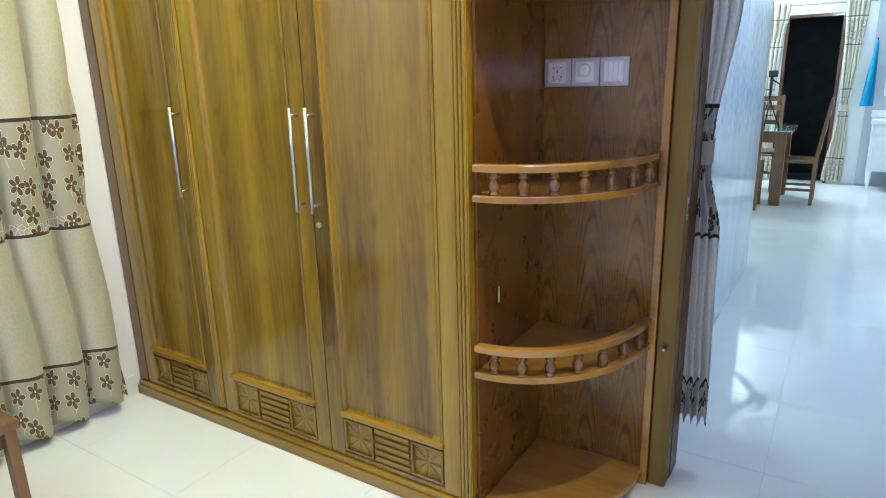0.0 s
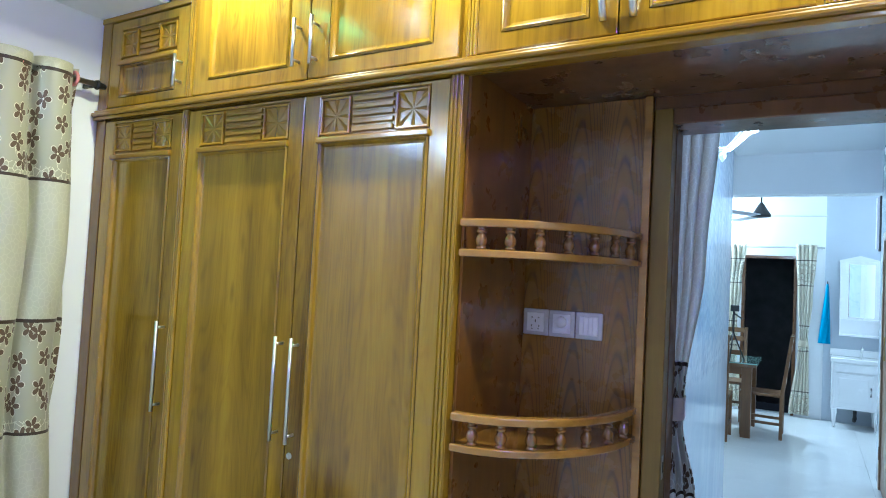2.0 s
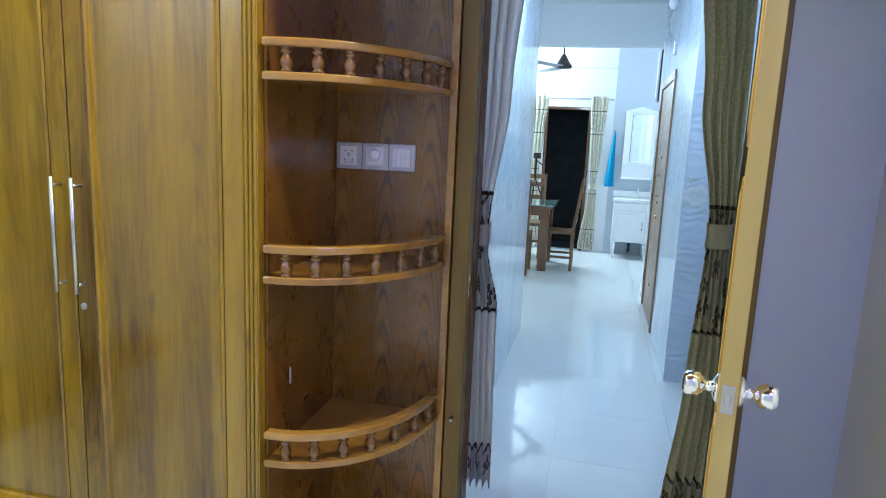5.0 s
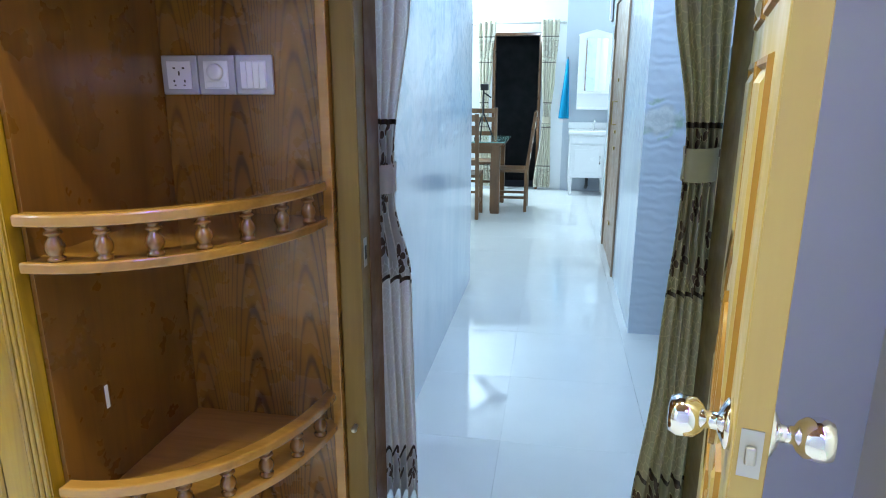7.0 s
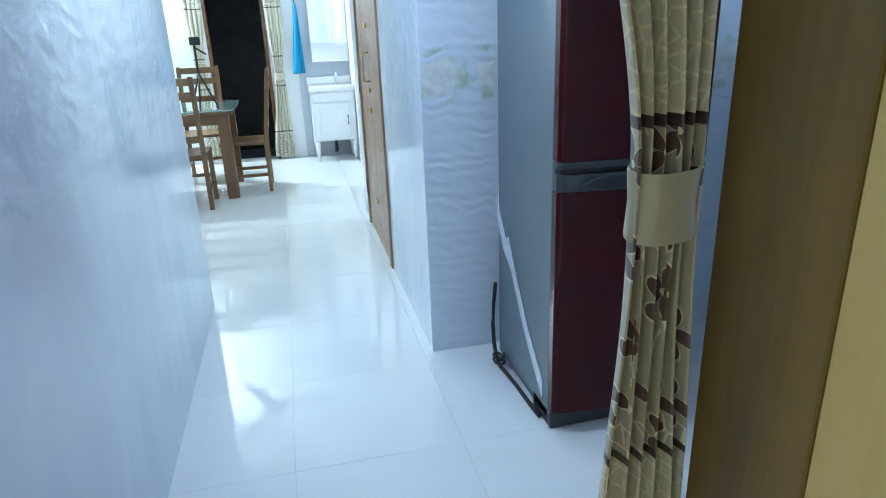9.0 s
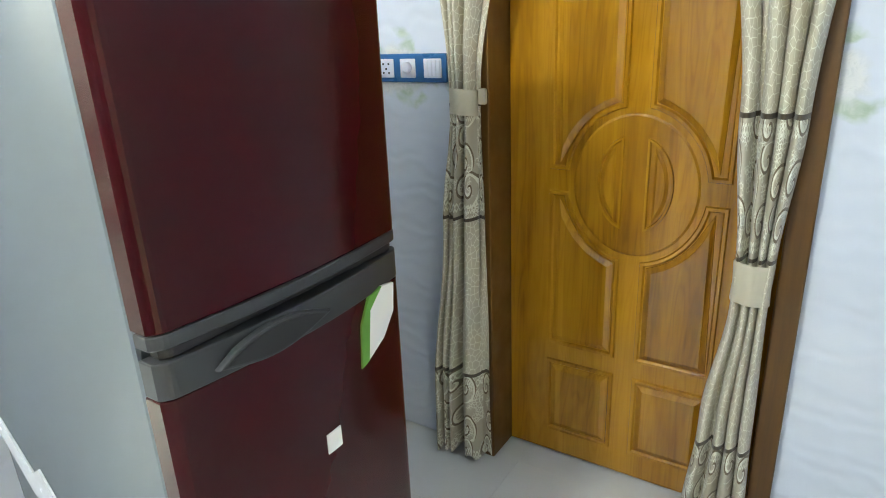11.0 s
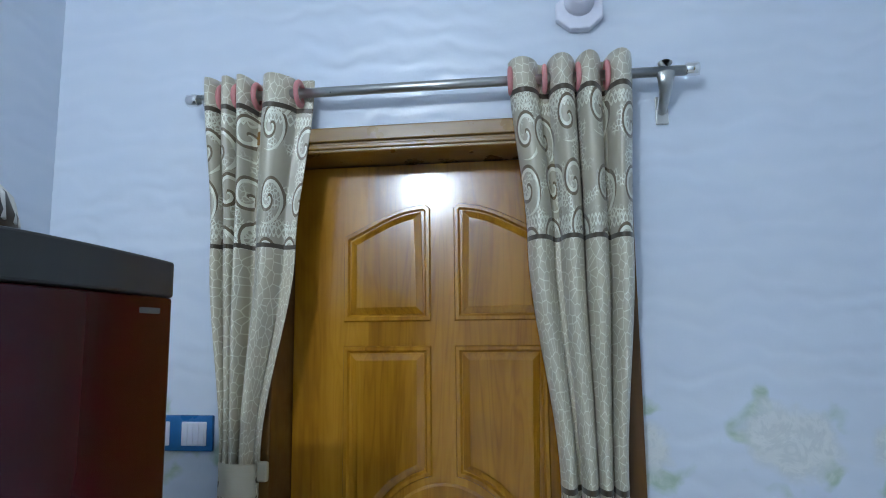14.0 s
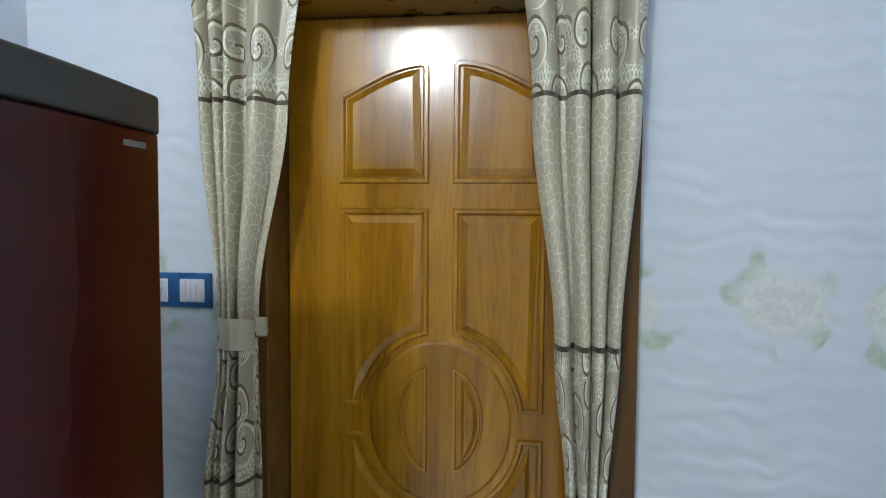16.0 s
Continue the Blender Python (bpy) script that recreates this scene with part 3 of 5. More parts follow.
def bow_handle(parent, x, y, z0, z1):
    pts = [(x, y - 0.004 - 0.026 * math.sin(math.pi * i / 8), z0 + (z1 - z0) * i / 8) for i in range(9)]
    return part("handle", tube(pts, [0.010] * 9, 10), STEEL, parent, "flat bowed steel handle")


def ring_frame(x0, x1, z0, z1, u0, u1, w0, w1, y, th):
    """A flat rectangular frame as one mesh: outside x0..z1, opening u0..w1."""
    own = bmesh.new()

    def rect(a0, a1, c0, c1, h):
        return [own.verts.new((a, h, c)) for a, c in ((a0, c0), (a1, c0), (a1, c1), (a0, c1))]
    e = 0.003
    loops = [rect(x0, x1, z0, z1, y + th), rect(x0, x1, z0, z1, y + e), rect(x0 + e, x1 - e, z0 + e, z1 - e, y),
             rect(u0 - e, u1 + e, w0 - e, w1 + e, y), rect(u0, u1, w0, w1, y + e), rect(u0, u1, w0, w1, y + th)]
    for a, b in zip(loops, loops[1:] + loops[:1]):
        for i in range(4):
            own.faces.new((a[i], a[(i + 1) % 4], b[(i + 1) % 4], b[i]))
    return own


def cabinet_door(parent, x0, x1, z0, z1, y, top=True, foot=False, handle=None, bow=False, stile=0.069, rail=0.04, foot_rail=0.04):
    """Framed door facing -y with recessed panel and carved strips."""
    hs = 0.150 if top else 0.0
    fs = 0.165 if foot else 0.0
    x_in0, x_in1 = x0 + stile, x1 - stile
    th = 0.022
    zi0, zi1 = z0 + foot_rail, z1 - rail
    door = part("door", ring_frame(x0, x1, z0, z1, x_in0, x_in1, zi0, zi1, y, th), W_BODY, parent)
    pz1, pz0 = zi1 - hs, zi0 + fs
    out = [(x_in0, pz0), (x_in1, pz0), (x_in1, pz1), (x_in0, pz1)]
    bm = relief(out, [(0.0, 0.0), (0.007, -0.004), (0.013, 0.002), (0.018, 0.012), (0.026, 0.014)], lambda u, v, h: (u, y + h, v))
    part("panel", bm, W_BODY, door)
    for on, upper in ((top, True), (foot, False)):
        if not on:
            continue
        za, zb = (pz1, zi1) if upper else (zi0, pz0)
        part("carved_strip", box(x_in0, x_in1, y + 0.010, y + th, za, zb), W_BODY_X, door, "sunk strip behind carved slats")
        ledge = za if upper else zb
        part("ledge", box(x_in0 - 0.006, x_in1 + 0.006, y - 0.014, y + 0.009, ledge - 0.010, ledge + 0.012, 0.005), W_BODY_X, door)
        lo, hi = (za + 0.020, zb - 0.004) if upper else (za + 0.004, zb - 0.020)
        sq = min(hi - lo, (x_in1 - x_in0) * 0.30)
        sz = hi - lo
        for xa in (x_in0 + 0.003, x_in1 - 0.003 - sq):
            part("rosette", rosette(xa + sq / 2, (lo + hi) / 2, min(sq, sz) / 2, y + 0.006), W_BODY_X, door, "carved eight-petal square flower")
        xs0, xs1 = x_in0 + sq + 0.012, x_in1 - sq - 0.012
        if xs1 - xs0 < 0.05:
            continue
        step = sz / 5
        for k in range(5):
            part("slat", box(xs0, xs1, y + 0.0005, y + 0.0105, lo + step * k + 0.0045, lo + step * (k + 1) - 0.0045, 0.003), W_BODY_X, door)
    if handle:
        hx, h0, h1 = handle
        (bow_handle if bow else bar_handle)(door, hx, y, h0, h1)
    return door


def column_fold(u, cols):
    """Depth (-1 to 1) of a pleated heading of round columns with sunk gaps; cols: (start, end) shares of the width."""
    for a, b in cols:
        if a <= u <= b:
            s = (u - a) / (b - a)
            return 2 * math.sin(math.pi * s) ** 0.55 - 1
    return -1.0


def curtain(name, profile, folds, amp, across, normal, cloth, label, seed=0, cols=None, hem=0.0):
    """A gathered curtain. profile: rows of (z, from, to) along the horizontal direction across; normal: the way it bulges."""
    rnd = random.Random(seed)
    across, normal = Vector(across), Vector(normal)
    rows = sorted(profile, key=lambda q: q[0])
    z0, z1 = rows[0][0], rows[-1][0]
    nu, nv = folds * (26 if cols else 16), 90
    wide = max(q[2] - q[1] for q in rows) * 2.1
    phase = [rnd.uniform(-0.5, 0.5) for _ in range(folds + 1)]
    origin = Vector(profile[0][3]) if len(profile[0]) > 3 else Vector((0, 0, 0))
    me = bpy.data.meshes.new("cloth")
    verts, faces, uvs = [], [], []
    for j in range(nv + 1):
        z = z0 + (z1 - z0) * j / nv
        for (za, a0, b0, *_), (zb, a1, b1, *_) in zip(rows, rows[1:]):
            if za <= z <= zb + 1e-6:
                s = (z - za) / (zb - za)
                s = s * s * (3 - 2 * s)
                lo, hi = a0 + (a1 - a0) * s, b0 + (b1 - b0) * s
                break
        squeeze = min(1.0, (hi - lo) / (wide / 2.1))
        for i in range(nu + 1):
            u = i / nu
            k = u * folds
            p = k + 0.10 * math.sin(5 * z + 7 * phase[int(k)])
            deep = amp * (0.55 + 0.45 * squeeze) * (1 + 0.35 * phase[int(k)])
            fold = column_fold(u + 0.006 * math.sin(4 * z + 9 * u), cols) if cols else 2 * abs(math.sin(math.pi * p)) ** 0.75 - 1
            d = deep * fold + 0.003 * math.sin(9 * z + 20 * u)
            sway = 0.0 if cols else -0.09 / folds * math.sin(2 * math.pi * p)
            place = origin + across * (lo + (hi - lo) * min(1.02, max(-0.02, u + sway))) + normal * d
            dz = hem * (0.4 * math.sin(2 * math.pi * p) + phase[int(k)] * 0.5) * (1 - j / nv) ** 6
            verts.append((place.x, place.y, z + dz))
            uvs.append((u * wide, z))
    for j in range(nv):
        for i in range(nu):
            a = j * (nu + 1) + i
            faces.append((a, a + 1, a + nu + 2, a + nu + 1))
    me.from_pydata(verts, [], faces)
    layer = me.uv_layers.new(name="UVMap")
    for poly in me.polygons:
        poly.use_smooth = True
        for li, vi in zip(poly.loop_indices, poly.vertices):
            layer.data[li].uv = uvs[vi]
    me.materials.append(cloth)
    mid = origin + across * ((rows[0][1] + rows[0][2]) / 2)
    root = thing(name, (mid.x, mid.y, z0), label, "curtain")
    ob = new("cloth", me)
    ob.parent = root
    ob.location = -BASE[root]
    BASE[ob] = BASE[root]
    mod = ob.modifiers.new("thickness", "SOLIDIFY")
    mod.thickness = 0.002
    return root


def tie_band(parent, centre, across, half_w, half_d, z0, z1, material, tail=True):
    """A cloth band round a gathered curtain."""
    across = Vector(across)
    side = Vector((-across.y, across.x, 0))
    bm = bmesh.new()
    rings = []
    for z, grow in ((z0, 1.0), (z0 + 0.004, 1.03), ((z0 + z1) / 2, 0.97), (z1 - 0.004, 1.03), (z1, 1.0)):
        ring = []
        for i in range(28):
            a = 2 * math.pi * i / 28
            p = Vector(centre) + across * half_w * grow * math.cos(a) + side * half_d * grow * math.sin(a) * (1 + 0.06 * math.sin(5 * a))
            ring.append(bm.verts.new((p.x, p.y, z + 0.005 * math.sin(a + 0.5))))
        rings.append(ring)
    for a, b in zip(rings, rings[1:]):
        for i in range(28):
            f = bm.faces.new((a[i], a[(i + 1) % 28], b[(i + 1) % 28], b[i]))
            f.smooth = True
    return part("tie_band", bm, material, parent, "satin tie-back band")


def eyelets(parent, places, axis):
    for p in places:
        bm = bmesh.new()
        c = Vector(p)
        rings = []
        for i in range(18):
            a = 2 * math.pi * i / 18
            ring = []
            for k in range(8):
                b = 2 * math.pi * k / 8
                r = 0.026 + 0.008 * math.cos(b)
                h = 0.006 * math.sin(b)
                q = (h, r * math.cos(a), r * math.sin(a)) if axis == "x" else (r * math.cos(a), h, r * math.sin(a))
                ring.append(bm.verts.new(c + Vector(q)))
            rings.append(ring)
        for i in range(18):
            for k in range(8):
                f = bm.faces.new((rings[i][k], rings[(i + 1) % 18][k], rings[(i + 1) % 18][(k + 1) % 8], rings[i][(k + 1) % 8]))
                f.smooth = True
        part("eyelet", bm, PINK, parent, "pink plastic eyelet ring")


# ---- the structure ----
H_BED, H_HALL = 2.88, 2.95
# floors: tile sheets with recessed joints
setting("floor", box(-1.95, 3.1, -4.1, 7.6, -0.12, -0.006), GROUT, "polished white tiled floor", "floor")
FLOOR = bpy.data.objects["floor"]
setting("floor_dining", box(-3.6, -1.952, 2.9, 7.6, -0.12, -0.002), TILE, "polished white tiled floor", "floor")

# bedroom walls
setting("wall_left", box(-2.02, -1.87, -4.1, 0.14, 0, 3.14), WHITE, "white painted bedroom wall")
setting("wall_behind", box(-2.02, 1.95, -4.25, -4.1, 0, 3.14), WHITE, "white painted bedroom wall")
setting("wall_right", box(1.72, 1.87, -4.1, 0.0, 0, 3.14), WHITE, "white painted bedroom wall")
bm = box(-2.02, 0.445, 0.0, 0.14, 0, 3.14)
box(1.425, 3.07, 0.0, 0.14, 0, 3.14, 0, bm)
box(0.445, 1.425, 0.0, 0.14, 2.19, 3.14, 0, bm)
# Grey-blue also carries the shadow by the open leaf; other bedroom walls are white.
setting("wall_bedroom_door", bm, BLUEGREY, "wall with the bedroom doorway")
setting("paper_hall_side", box(1.425, 2.925, 0.141, 0.146, 0, 2.95), PAPER, "pale wavy wallpaper")
setting("beam_left", box(-1.87, -1.43, -4.1, -0.515, 2.67, 3.14), WHITE, "white dropped beam over the curtain")
setting("ceiling_slab_bedroom", box(-1.43, 1.72, -4.1, 0, 3.10, 3.14), WHITE, "white bedroom ceiling slab", "ceiling")
# panelled false ceiling with a curved edge, boards and dark joints in one mesh
bm = bmesh.new()
xs = [-1.428, -1.30, -1.19, -0.52, -0.40, -0.29, 0.35, 0.47, 0.58, 1.20, 1.32, 1.715]


def ceiling_edge(x):
    return -2.6 if x > -0.98 else -0.85 - 1.75 * (max(0.0, x + 1.43) / 0.45) ** 1.9


for xa, xb in zip(xs, xs[1:]):
    n_ = 8 if xa < -0.9 else 1
    for q in range(n_):
        u0, u1 = xa + 0.005 + (xb - xa - 0.01) * q / n_, xa + 0.005 + (xb - xa - 0.01) * (q + 1) / n_
        prism([(u0, ceiling_edge(u0)), (u1, ceiling_edge(u1)), (u1, -0.004), (u0, -0.004)], H_BED, H_BED + 0.012, "z", bm)
prism([(-1.428, -0.84), (-1.30, -0.95), (-1.19, -1.2), (-1.0, -2.4), (1.71, -2.55), (1.71, -0.006), (-1.428, -0.006)], H_BED + 0.016, H_BED + 0.02, "z", bm)
setting("ceiling_panels", bm, W_CEIL, "brown wood-panelled false ceiling with dark joints", "ceiling")
bm = box(-1.42, -1.38, -1.75, -0.92, H_BED + 0.10, H_BED + 0.115)
setting("led_strip", bm, GREENGLOW, "green led strip hidden in the ceiling cove", "led strip")

setting("led_strip_violet", box(1.695, 1.715, -3.6, -0.7, H_BED - 0.10, H_BED - 0.085), VIOLETGLOW, "violet led strip along the bedroom wall", "led strip")

setting("baseboard", box(-1.8695, -1.860, -4.09, -0.545, 0.0, 0.10, 0.002), TILE, "white tile skirting along the bedroom wall")

# corridor and hall
setting("wall_corridor_left", box(0.24, 0.384, 0.14, 3.05, 0, 3.1), GLOSS, "glossy pale blue corridor wall")
bm = box(1.45, 1.60, 2.165, 3.29, 0, 3.1)
box(1.45, 1.60, 4.41, 4.75, 0, 3.1, 0, bm)
box(1.45, 1.60, 3.29, 4.41, 2.16, 3.1, 0, bm)
setting("wall_corridor_right", bm, GLOSS, "glossy pale corridor wall with a wooden door")
setting("wall_hall_back", box(1.6, 3.07, 2.165, 2.30, 0, 3.1), WHITE, "pale blue wallpapered wall behind the fridge")
setting("paper_hall_back", box(1.447, 2.9245, 2.160, 2.1645, 0, 2.949), PAPER, "pale blue wavy wallpaper behind the fridge")
bm = box(2.925, 3.07, 0.14, 0.745, 0, 3.1)
box(2.925, 3.07, 1.575, 2.165, 0, 3.1, 0, bm)
box(2.925, 3.07, 0.745, 1.575, 2.0, 3.1, 0, bm)
setting("wall_entrance", bm, PAPER, "pale blue wavy wallpaper with roses")
setting("ceiling_hall", box(0.24, 3.07, 0.14, 4.75, H_HALL, H_HALL + 0.1), WHITE, "white hall ceiling", "ceiling")
setting("beam_dining", box(-3.6, 1.66, 4.75, 4.92, 2.55, 3.1), WHITE, "white beam across the dining room")
# dining room
setting("ceiling_dining", box(-3.6, 1.75, 3.05, 7.6, 3.1, 3.2), WHITE, "white dining room ceiling", "ceiling")
bm = box(-3.6, 0.10, 7.4, 7.55, 0, 3.1)
box(0.76, 1.07, 7.4, 7.55, 0, 3.1, 0, bm)
box(0.10, 0.76, 7.4, 7.55, 2.09, 3.1, 0, bm)
setting("wall_dining_far", bm, WHITE, "white wall with a dark doorway")
setting("wall_basin", box(1.07, 1.81, 7.38, 7.55, 0, 3.1), BLUEGREY, "blue-grey wall behind the wash basin")
setting("wall_dining_right", box(1.66, 1.81, 4.75, 7.38, 0, 3.1), WHITE, "white dining room wall")
setting("wall_dining_left", box(-3.75, -3.6, 2.9, 7.6, 0, 3.2), WHITE, "white dining room wall")
setting("wall_dining_near", box(-3.6, 0.24, 2.9, 3.05, 0, 3.2), WHITE, "white dining room wall")
# Black sheet stands in for the darkness of the unlit room.
setting("dark_room", box(-0.3, 1.2, 8.2, 8.3, 0, 3.1), DARK, "black sheet painted as the darkness behind the doorway", "backdrop")
setting("wall_behind_shaft", box(1.60, 1.66, 4.60, 4.75, 0, 3.1), WHITE, "white wall return")

# ---- bedroom: wardrobe ----
YF = -0.52
CEIL_CUP = 2.86


def wardrobe_carcass(root, x0, x1, z0, z1, y=YF):
    bm = box(x0, x0 + 0.018, y + 0.024, -0.004, z0, z1)
    box(x1 - 0.018, x1, y + 0.024, -0.004, z0, z1, 0, bm)
    box(x0 + 0.018, x1 - 0.018, -0.022, -0.004, z0, z1, 0, bm)
    box(x0 + 0.018, x1 - 0.018, y + 0.024, -0.022, z1 - 0.018, z1, 0, bm)
    box(x0 + 0.018, x1 - 0.018, y + 0.024, -0.022, z0, z0 + 0.018, 0, bm)
    return part("body", bm, W_BODY, root)


def fluted(root, x, z0, z1, name="pilaster", w=0.034):
    """Upright strip with a beaded front, one profile drawn upwards."""
    pts = [(x - w / 2, YF + 0.03), (x - w / 2, YF - 0.002)]
    for k in (-1, 0, 1):
        for i in range(7):
            a = math.pi * i / 6
            pts.append((x + w * 0.32 * k - w * 0.14 * math.cos(a), YF - 0.003 - w * 0.16 * math.sin(a)))
    pts += [(x + w / 2, YF - 0.002), (x + w / 2, YF + 0.03)]
    return part(name, prism(pts, z0, z1), W_BODY, root, "beaded upright strip")


left_unit = thing("wardrobe", (-1.56, -0.26, 0), "golden-brown teak wardrobe unit with one carved door", "wardrobe", "built-in wardrobe units")
wardrobe_carcass(left_unit, -1.865, -1.262, 0.075, 2.205)
bm = box(-1.865, -1.80, YF - 0.002, YF + 0.024, 0.075, 2.205, 0.002)
part("stile", bm, W_STILE, left_unit, "darker brown edge stile")
cabinet_door(left_unit, -1.796, -1.272, 0.070, 2.200, YF, True, True, (-1.302, 1.015, 1.367), rail=0.012, foot_rail=0.018)
fluted(left_unit, -1.255, 0.085, 2.205)
pair_unit = thing("wardrobe", (-0.62, -0.26, 0), "golden-brown teak wardrobe unit with two carved doors", "wardrobe", "built-in wardrobe units")
wardrobe_carcass(pair_unit, -1.258, -0.022, 0.075, 2.205)
d2 = cabinet_door(pair_unit, -1.235, -0.630, 0.070, 2.200, YF, True, True, (-0.664, 1.015, 1.367), rail=0.012, foot_rail=0.018)
d3 = cabinet_door(pair_unit, -0.626, -0.046, 0.070, 2.200, YF, True, True, (-0.592, 1.015, 1.367), rail=0.012, foot_rail=0.018)
part("keyhole", lathe([(0.011, 0), (0.011, -0.004), (0.006, -0.006), (0.004, -0.003)], (-0.602, YF, 0.968), "y", 14), STEEL, pair_unit, "round steel lock")
fluted(pair_unit, -0.022, 0.085, 2.205, w=0.042)
plinth = thing("plinth", (-0.93, -0.3, 0), "brown wooden plinth moulding under the wardrobe", "plinth")
bm = box(-1.866, 0.0, YF - 0.022, YF + 0.02, 0.0, 0.045, 0.003)
box(-1.866, 0.0, YF - 0.014, YF + 0.02, 0.045, 0.068, 0.006, bm)
part("moulding", bm, W_BODY_X, plinth)

# cornice between lower and upper units, along the whole front
cornice = thing("cornice", (0, YF, 2.205), "stepped glossy wooden cornice moulding along the wardrobe", "moulding")
bm = box(-1.866, 1.712, YF - 0.020, YF + 0.03, 2.207, 2.222, 0.004)
box(-1.866, 1.712, YF - 0.032, YF + 0.03, 2.222, 2.240, 0.006, bm)
box(-1.866, 1.712, YF - 0.018, YF + 0.03, 2.240, 2.252, 0.004, bm)
part("moulding", bm, W_BODY_X, cornice)

UZ = 2.258
low = thing("overhead_cupboard", (-1.56, -0.26, UZ), "low teak overhead cupboard under the white beam", "cupboard", "overhead cupboards")
wardrobe_carcass(low, -1.865, -1.262, UZ, 2.665)
part("stile", box(-1.865, -1.80, YF - 0.002, YF + 0.024, UZ, 2.665, 0.002), W_BODY, low)
cabinet_door(low, -1.796, -1.272, UZ + 0.004, 2.640, YF, True, False, (-1.305, 2.30, 2.43), stile=0.075)
part("top_strip", box(-1.865, -1.262, YF - 0.008, YF + 0.02, 2.643, 2.668, 0.004), W_BODY_X, low)
part("filler", box(-1.425, -1.262, YF + 0.012, YF + 0.04, 2.669, 2.876, 0.002), W_BODY, low, "plain filler board beside the beam")
for (xa, xm, xb), near, bow in (((-1.258, -0.628, -0.012), True, False), ((0.012, 0.452, 0.915), True, True), ((0.940, 1.70, None), False, True)):
    right = xb if xb else xm
    cup = thing("overhead_cupboard", ((xa + right) / 2, -0.26, UZ), "teak overhead cupboard with carved panelled doors" if xb else "teak overhead cupboard with a plain panelled door", "cupboard", "overhead cupboards")
    wardrobe_carcass(cup, xa, right, UZ, CEIL_CUP)
    if xb:
        cabinet_door(cup, xa + 0.024, xm - 0.002, UZ + 0.004, 2.835, YF, True, False, (xm - 0.040, 2.30, 2.47), bow, 0.092 if not bow else 0.078, 0.012, 0.055)
        cabinet_door(cup, xm + 0.002, xb - 0.014, UZ + 0.004, 2.835, YF, True, False, (xm + 0.040, 2.30, 2.47), bow, 0.092 if not bow else 0.078, 0.012, 0.055)
    else:
        cabinet_door(cup, xa + 0.012, xm, UZ + 0.004, 2.835, YF, False, False, (xa + 0.045, 2.31, 2.49), bow, 0.08, 0.06, 0.055)
    fluted(cup, xa + 0.008 if xa < 0.5 else xa - 0.006, UZ, CEIL_CUP)
    part("top_strip", box(xa, right, YF - 0.012, YF + 0.03, 2.840, 2.878, 0.005), W_BODY_X, cup)
soffit = thing("soffit_board", (0.86, -0.26, 2.205), "dark glossy wooden board under the overhead cupboards", "board")
part("board", box(0.003, 1.716, YF + 0.032, -0.003, 2.232, 2.254, 0.002), W_FRAME, soffit)

part("head_board", box(0.446, 1.716, -0.008, -0.002, 2.189, 2.231, 0.001), W_FRAME, soffit, "dark strip above the doorway frame")

# ---- bedroom: corner shelf ----
shelf_unit = thing("corner_shelf", (0.2, -0.25, 0), "open brown wooden corner shelf with railed quarter-round boards", "shelf")
part("side_panel", box(0.0, 0.010, YF + 0.03, -0.004, 0.03, 2.23, 0.001), W_SIDE, shelf_unit)
part("back_panel", box(0.011, 0.420, -0.014, -0.003, 0.03, 2.23, 0.001), W_SHELF, shelf_unit, "back panel with arched grain")
bm = box(0.418, 0.444, -0.036, -0.003, 0.0, 2.23, 0.003)
part("end_strip", bm, W_RAIL, shelf_unit, "narrow upright edge strip")
ARC_A, ARC_B = 0.418, 0.505


def quarter(a, b, inner=0.0, n=26):
    return [(0.011 + (a - inner) * math.sin(0.5 * math.pi * i / n), -0.015 - (b - inner) * math.cos(0.5 * math.pi * i / n)) for i in range(n + 1)]


def quarter_board(z0, z1):
    out = [(0.011, -0.015)] + quarter(ARC_A, ARC_B)
    return prism(out, z0, z1, "z", None, 0.004)


def rail_band(z0, z1, width):
    outer, inner_ = quarter(ARC_A, ARC_B), quarter(ARC_A, ARC_B, width)
    return prism(outer + inner_[::-1], z0, z1, "z", None, 0.005)


for zs in (1.098, 1.664):
    board = part("shelf_board", quarter_board(zs, zs + 0.022), W_RAIL, shelf_unit)
for zs in (0.535,):
    board = part("shelf_board", quarter_board(zs, zs + 0.022), W_RAIL, shelf_unit)
part("shelf_board", quarter_board(0.03, 0.06), W_RAIL, shelf_unit, "worn bottom board")
for zs in (0.535, 1.098, 1.664):
    part("rail", rail_band(zs + 0.088, zs + 0.112, 0.034), W_RAIL, shelf_unit, "curved glossy gallery rail")
    for k in range(7):
        a = 0.5 * math.pi * (0.095 + 0.133 * k)
        cx = 0.011 + (ARC_A - 0.019) * math.sin(a)
        cy = -0.015 - (ARC_B - 0.019) * math.cos(a)
        prof = [(0.015, 0.0), (0.0165, 0.003), (0.0165, 0.007), (0.011, 0.010), (0.0155, 0.016), (0.0185, 0.025), (0.0165, 0.035), (0.0105, 0.044), (0.009, 0.048), (0.0155, 0.051), (0.017, 0.054), (0.015, 0.057), (0.0105, 0.059), (0.014, 0.063), (0.014, 0.0665)]
        part("baluster", lathe(prof, (cx, cy, zs + 0.0218), "z", 14), W_BAL, shelf_unit)


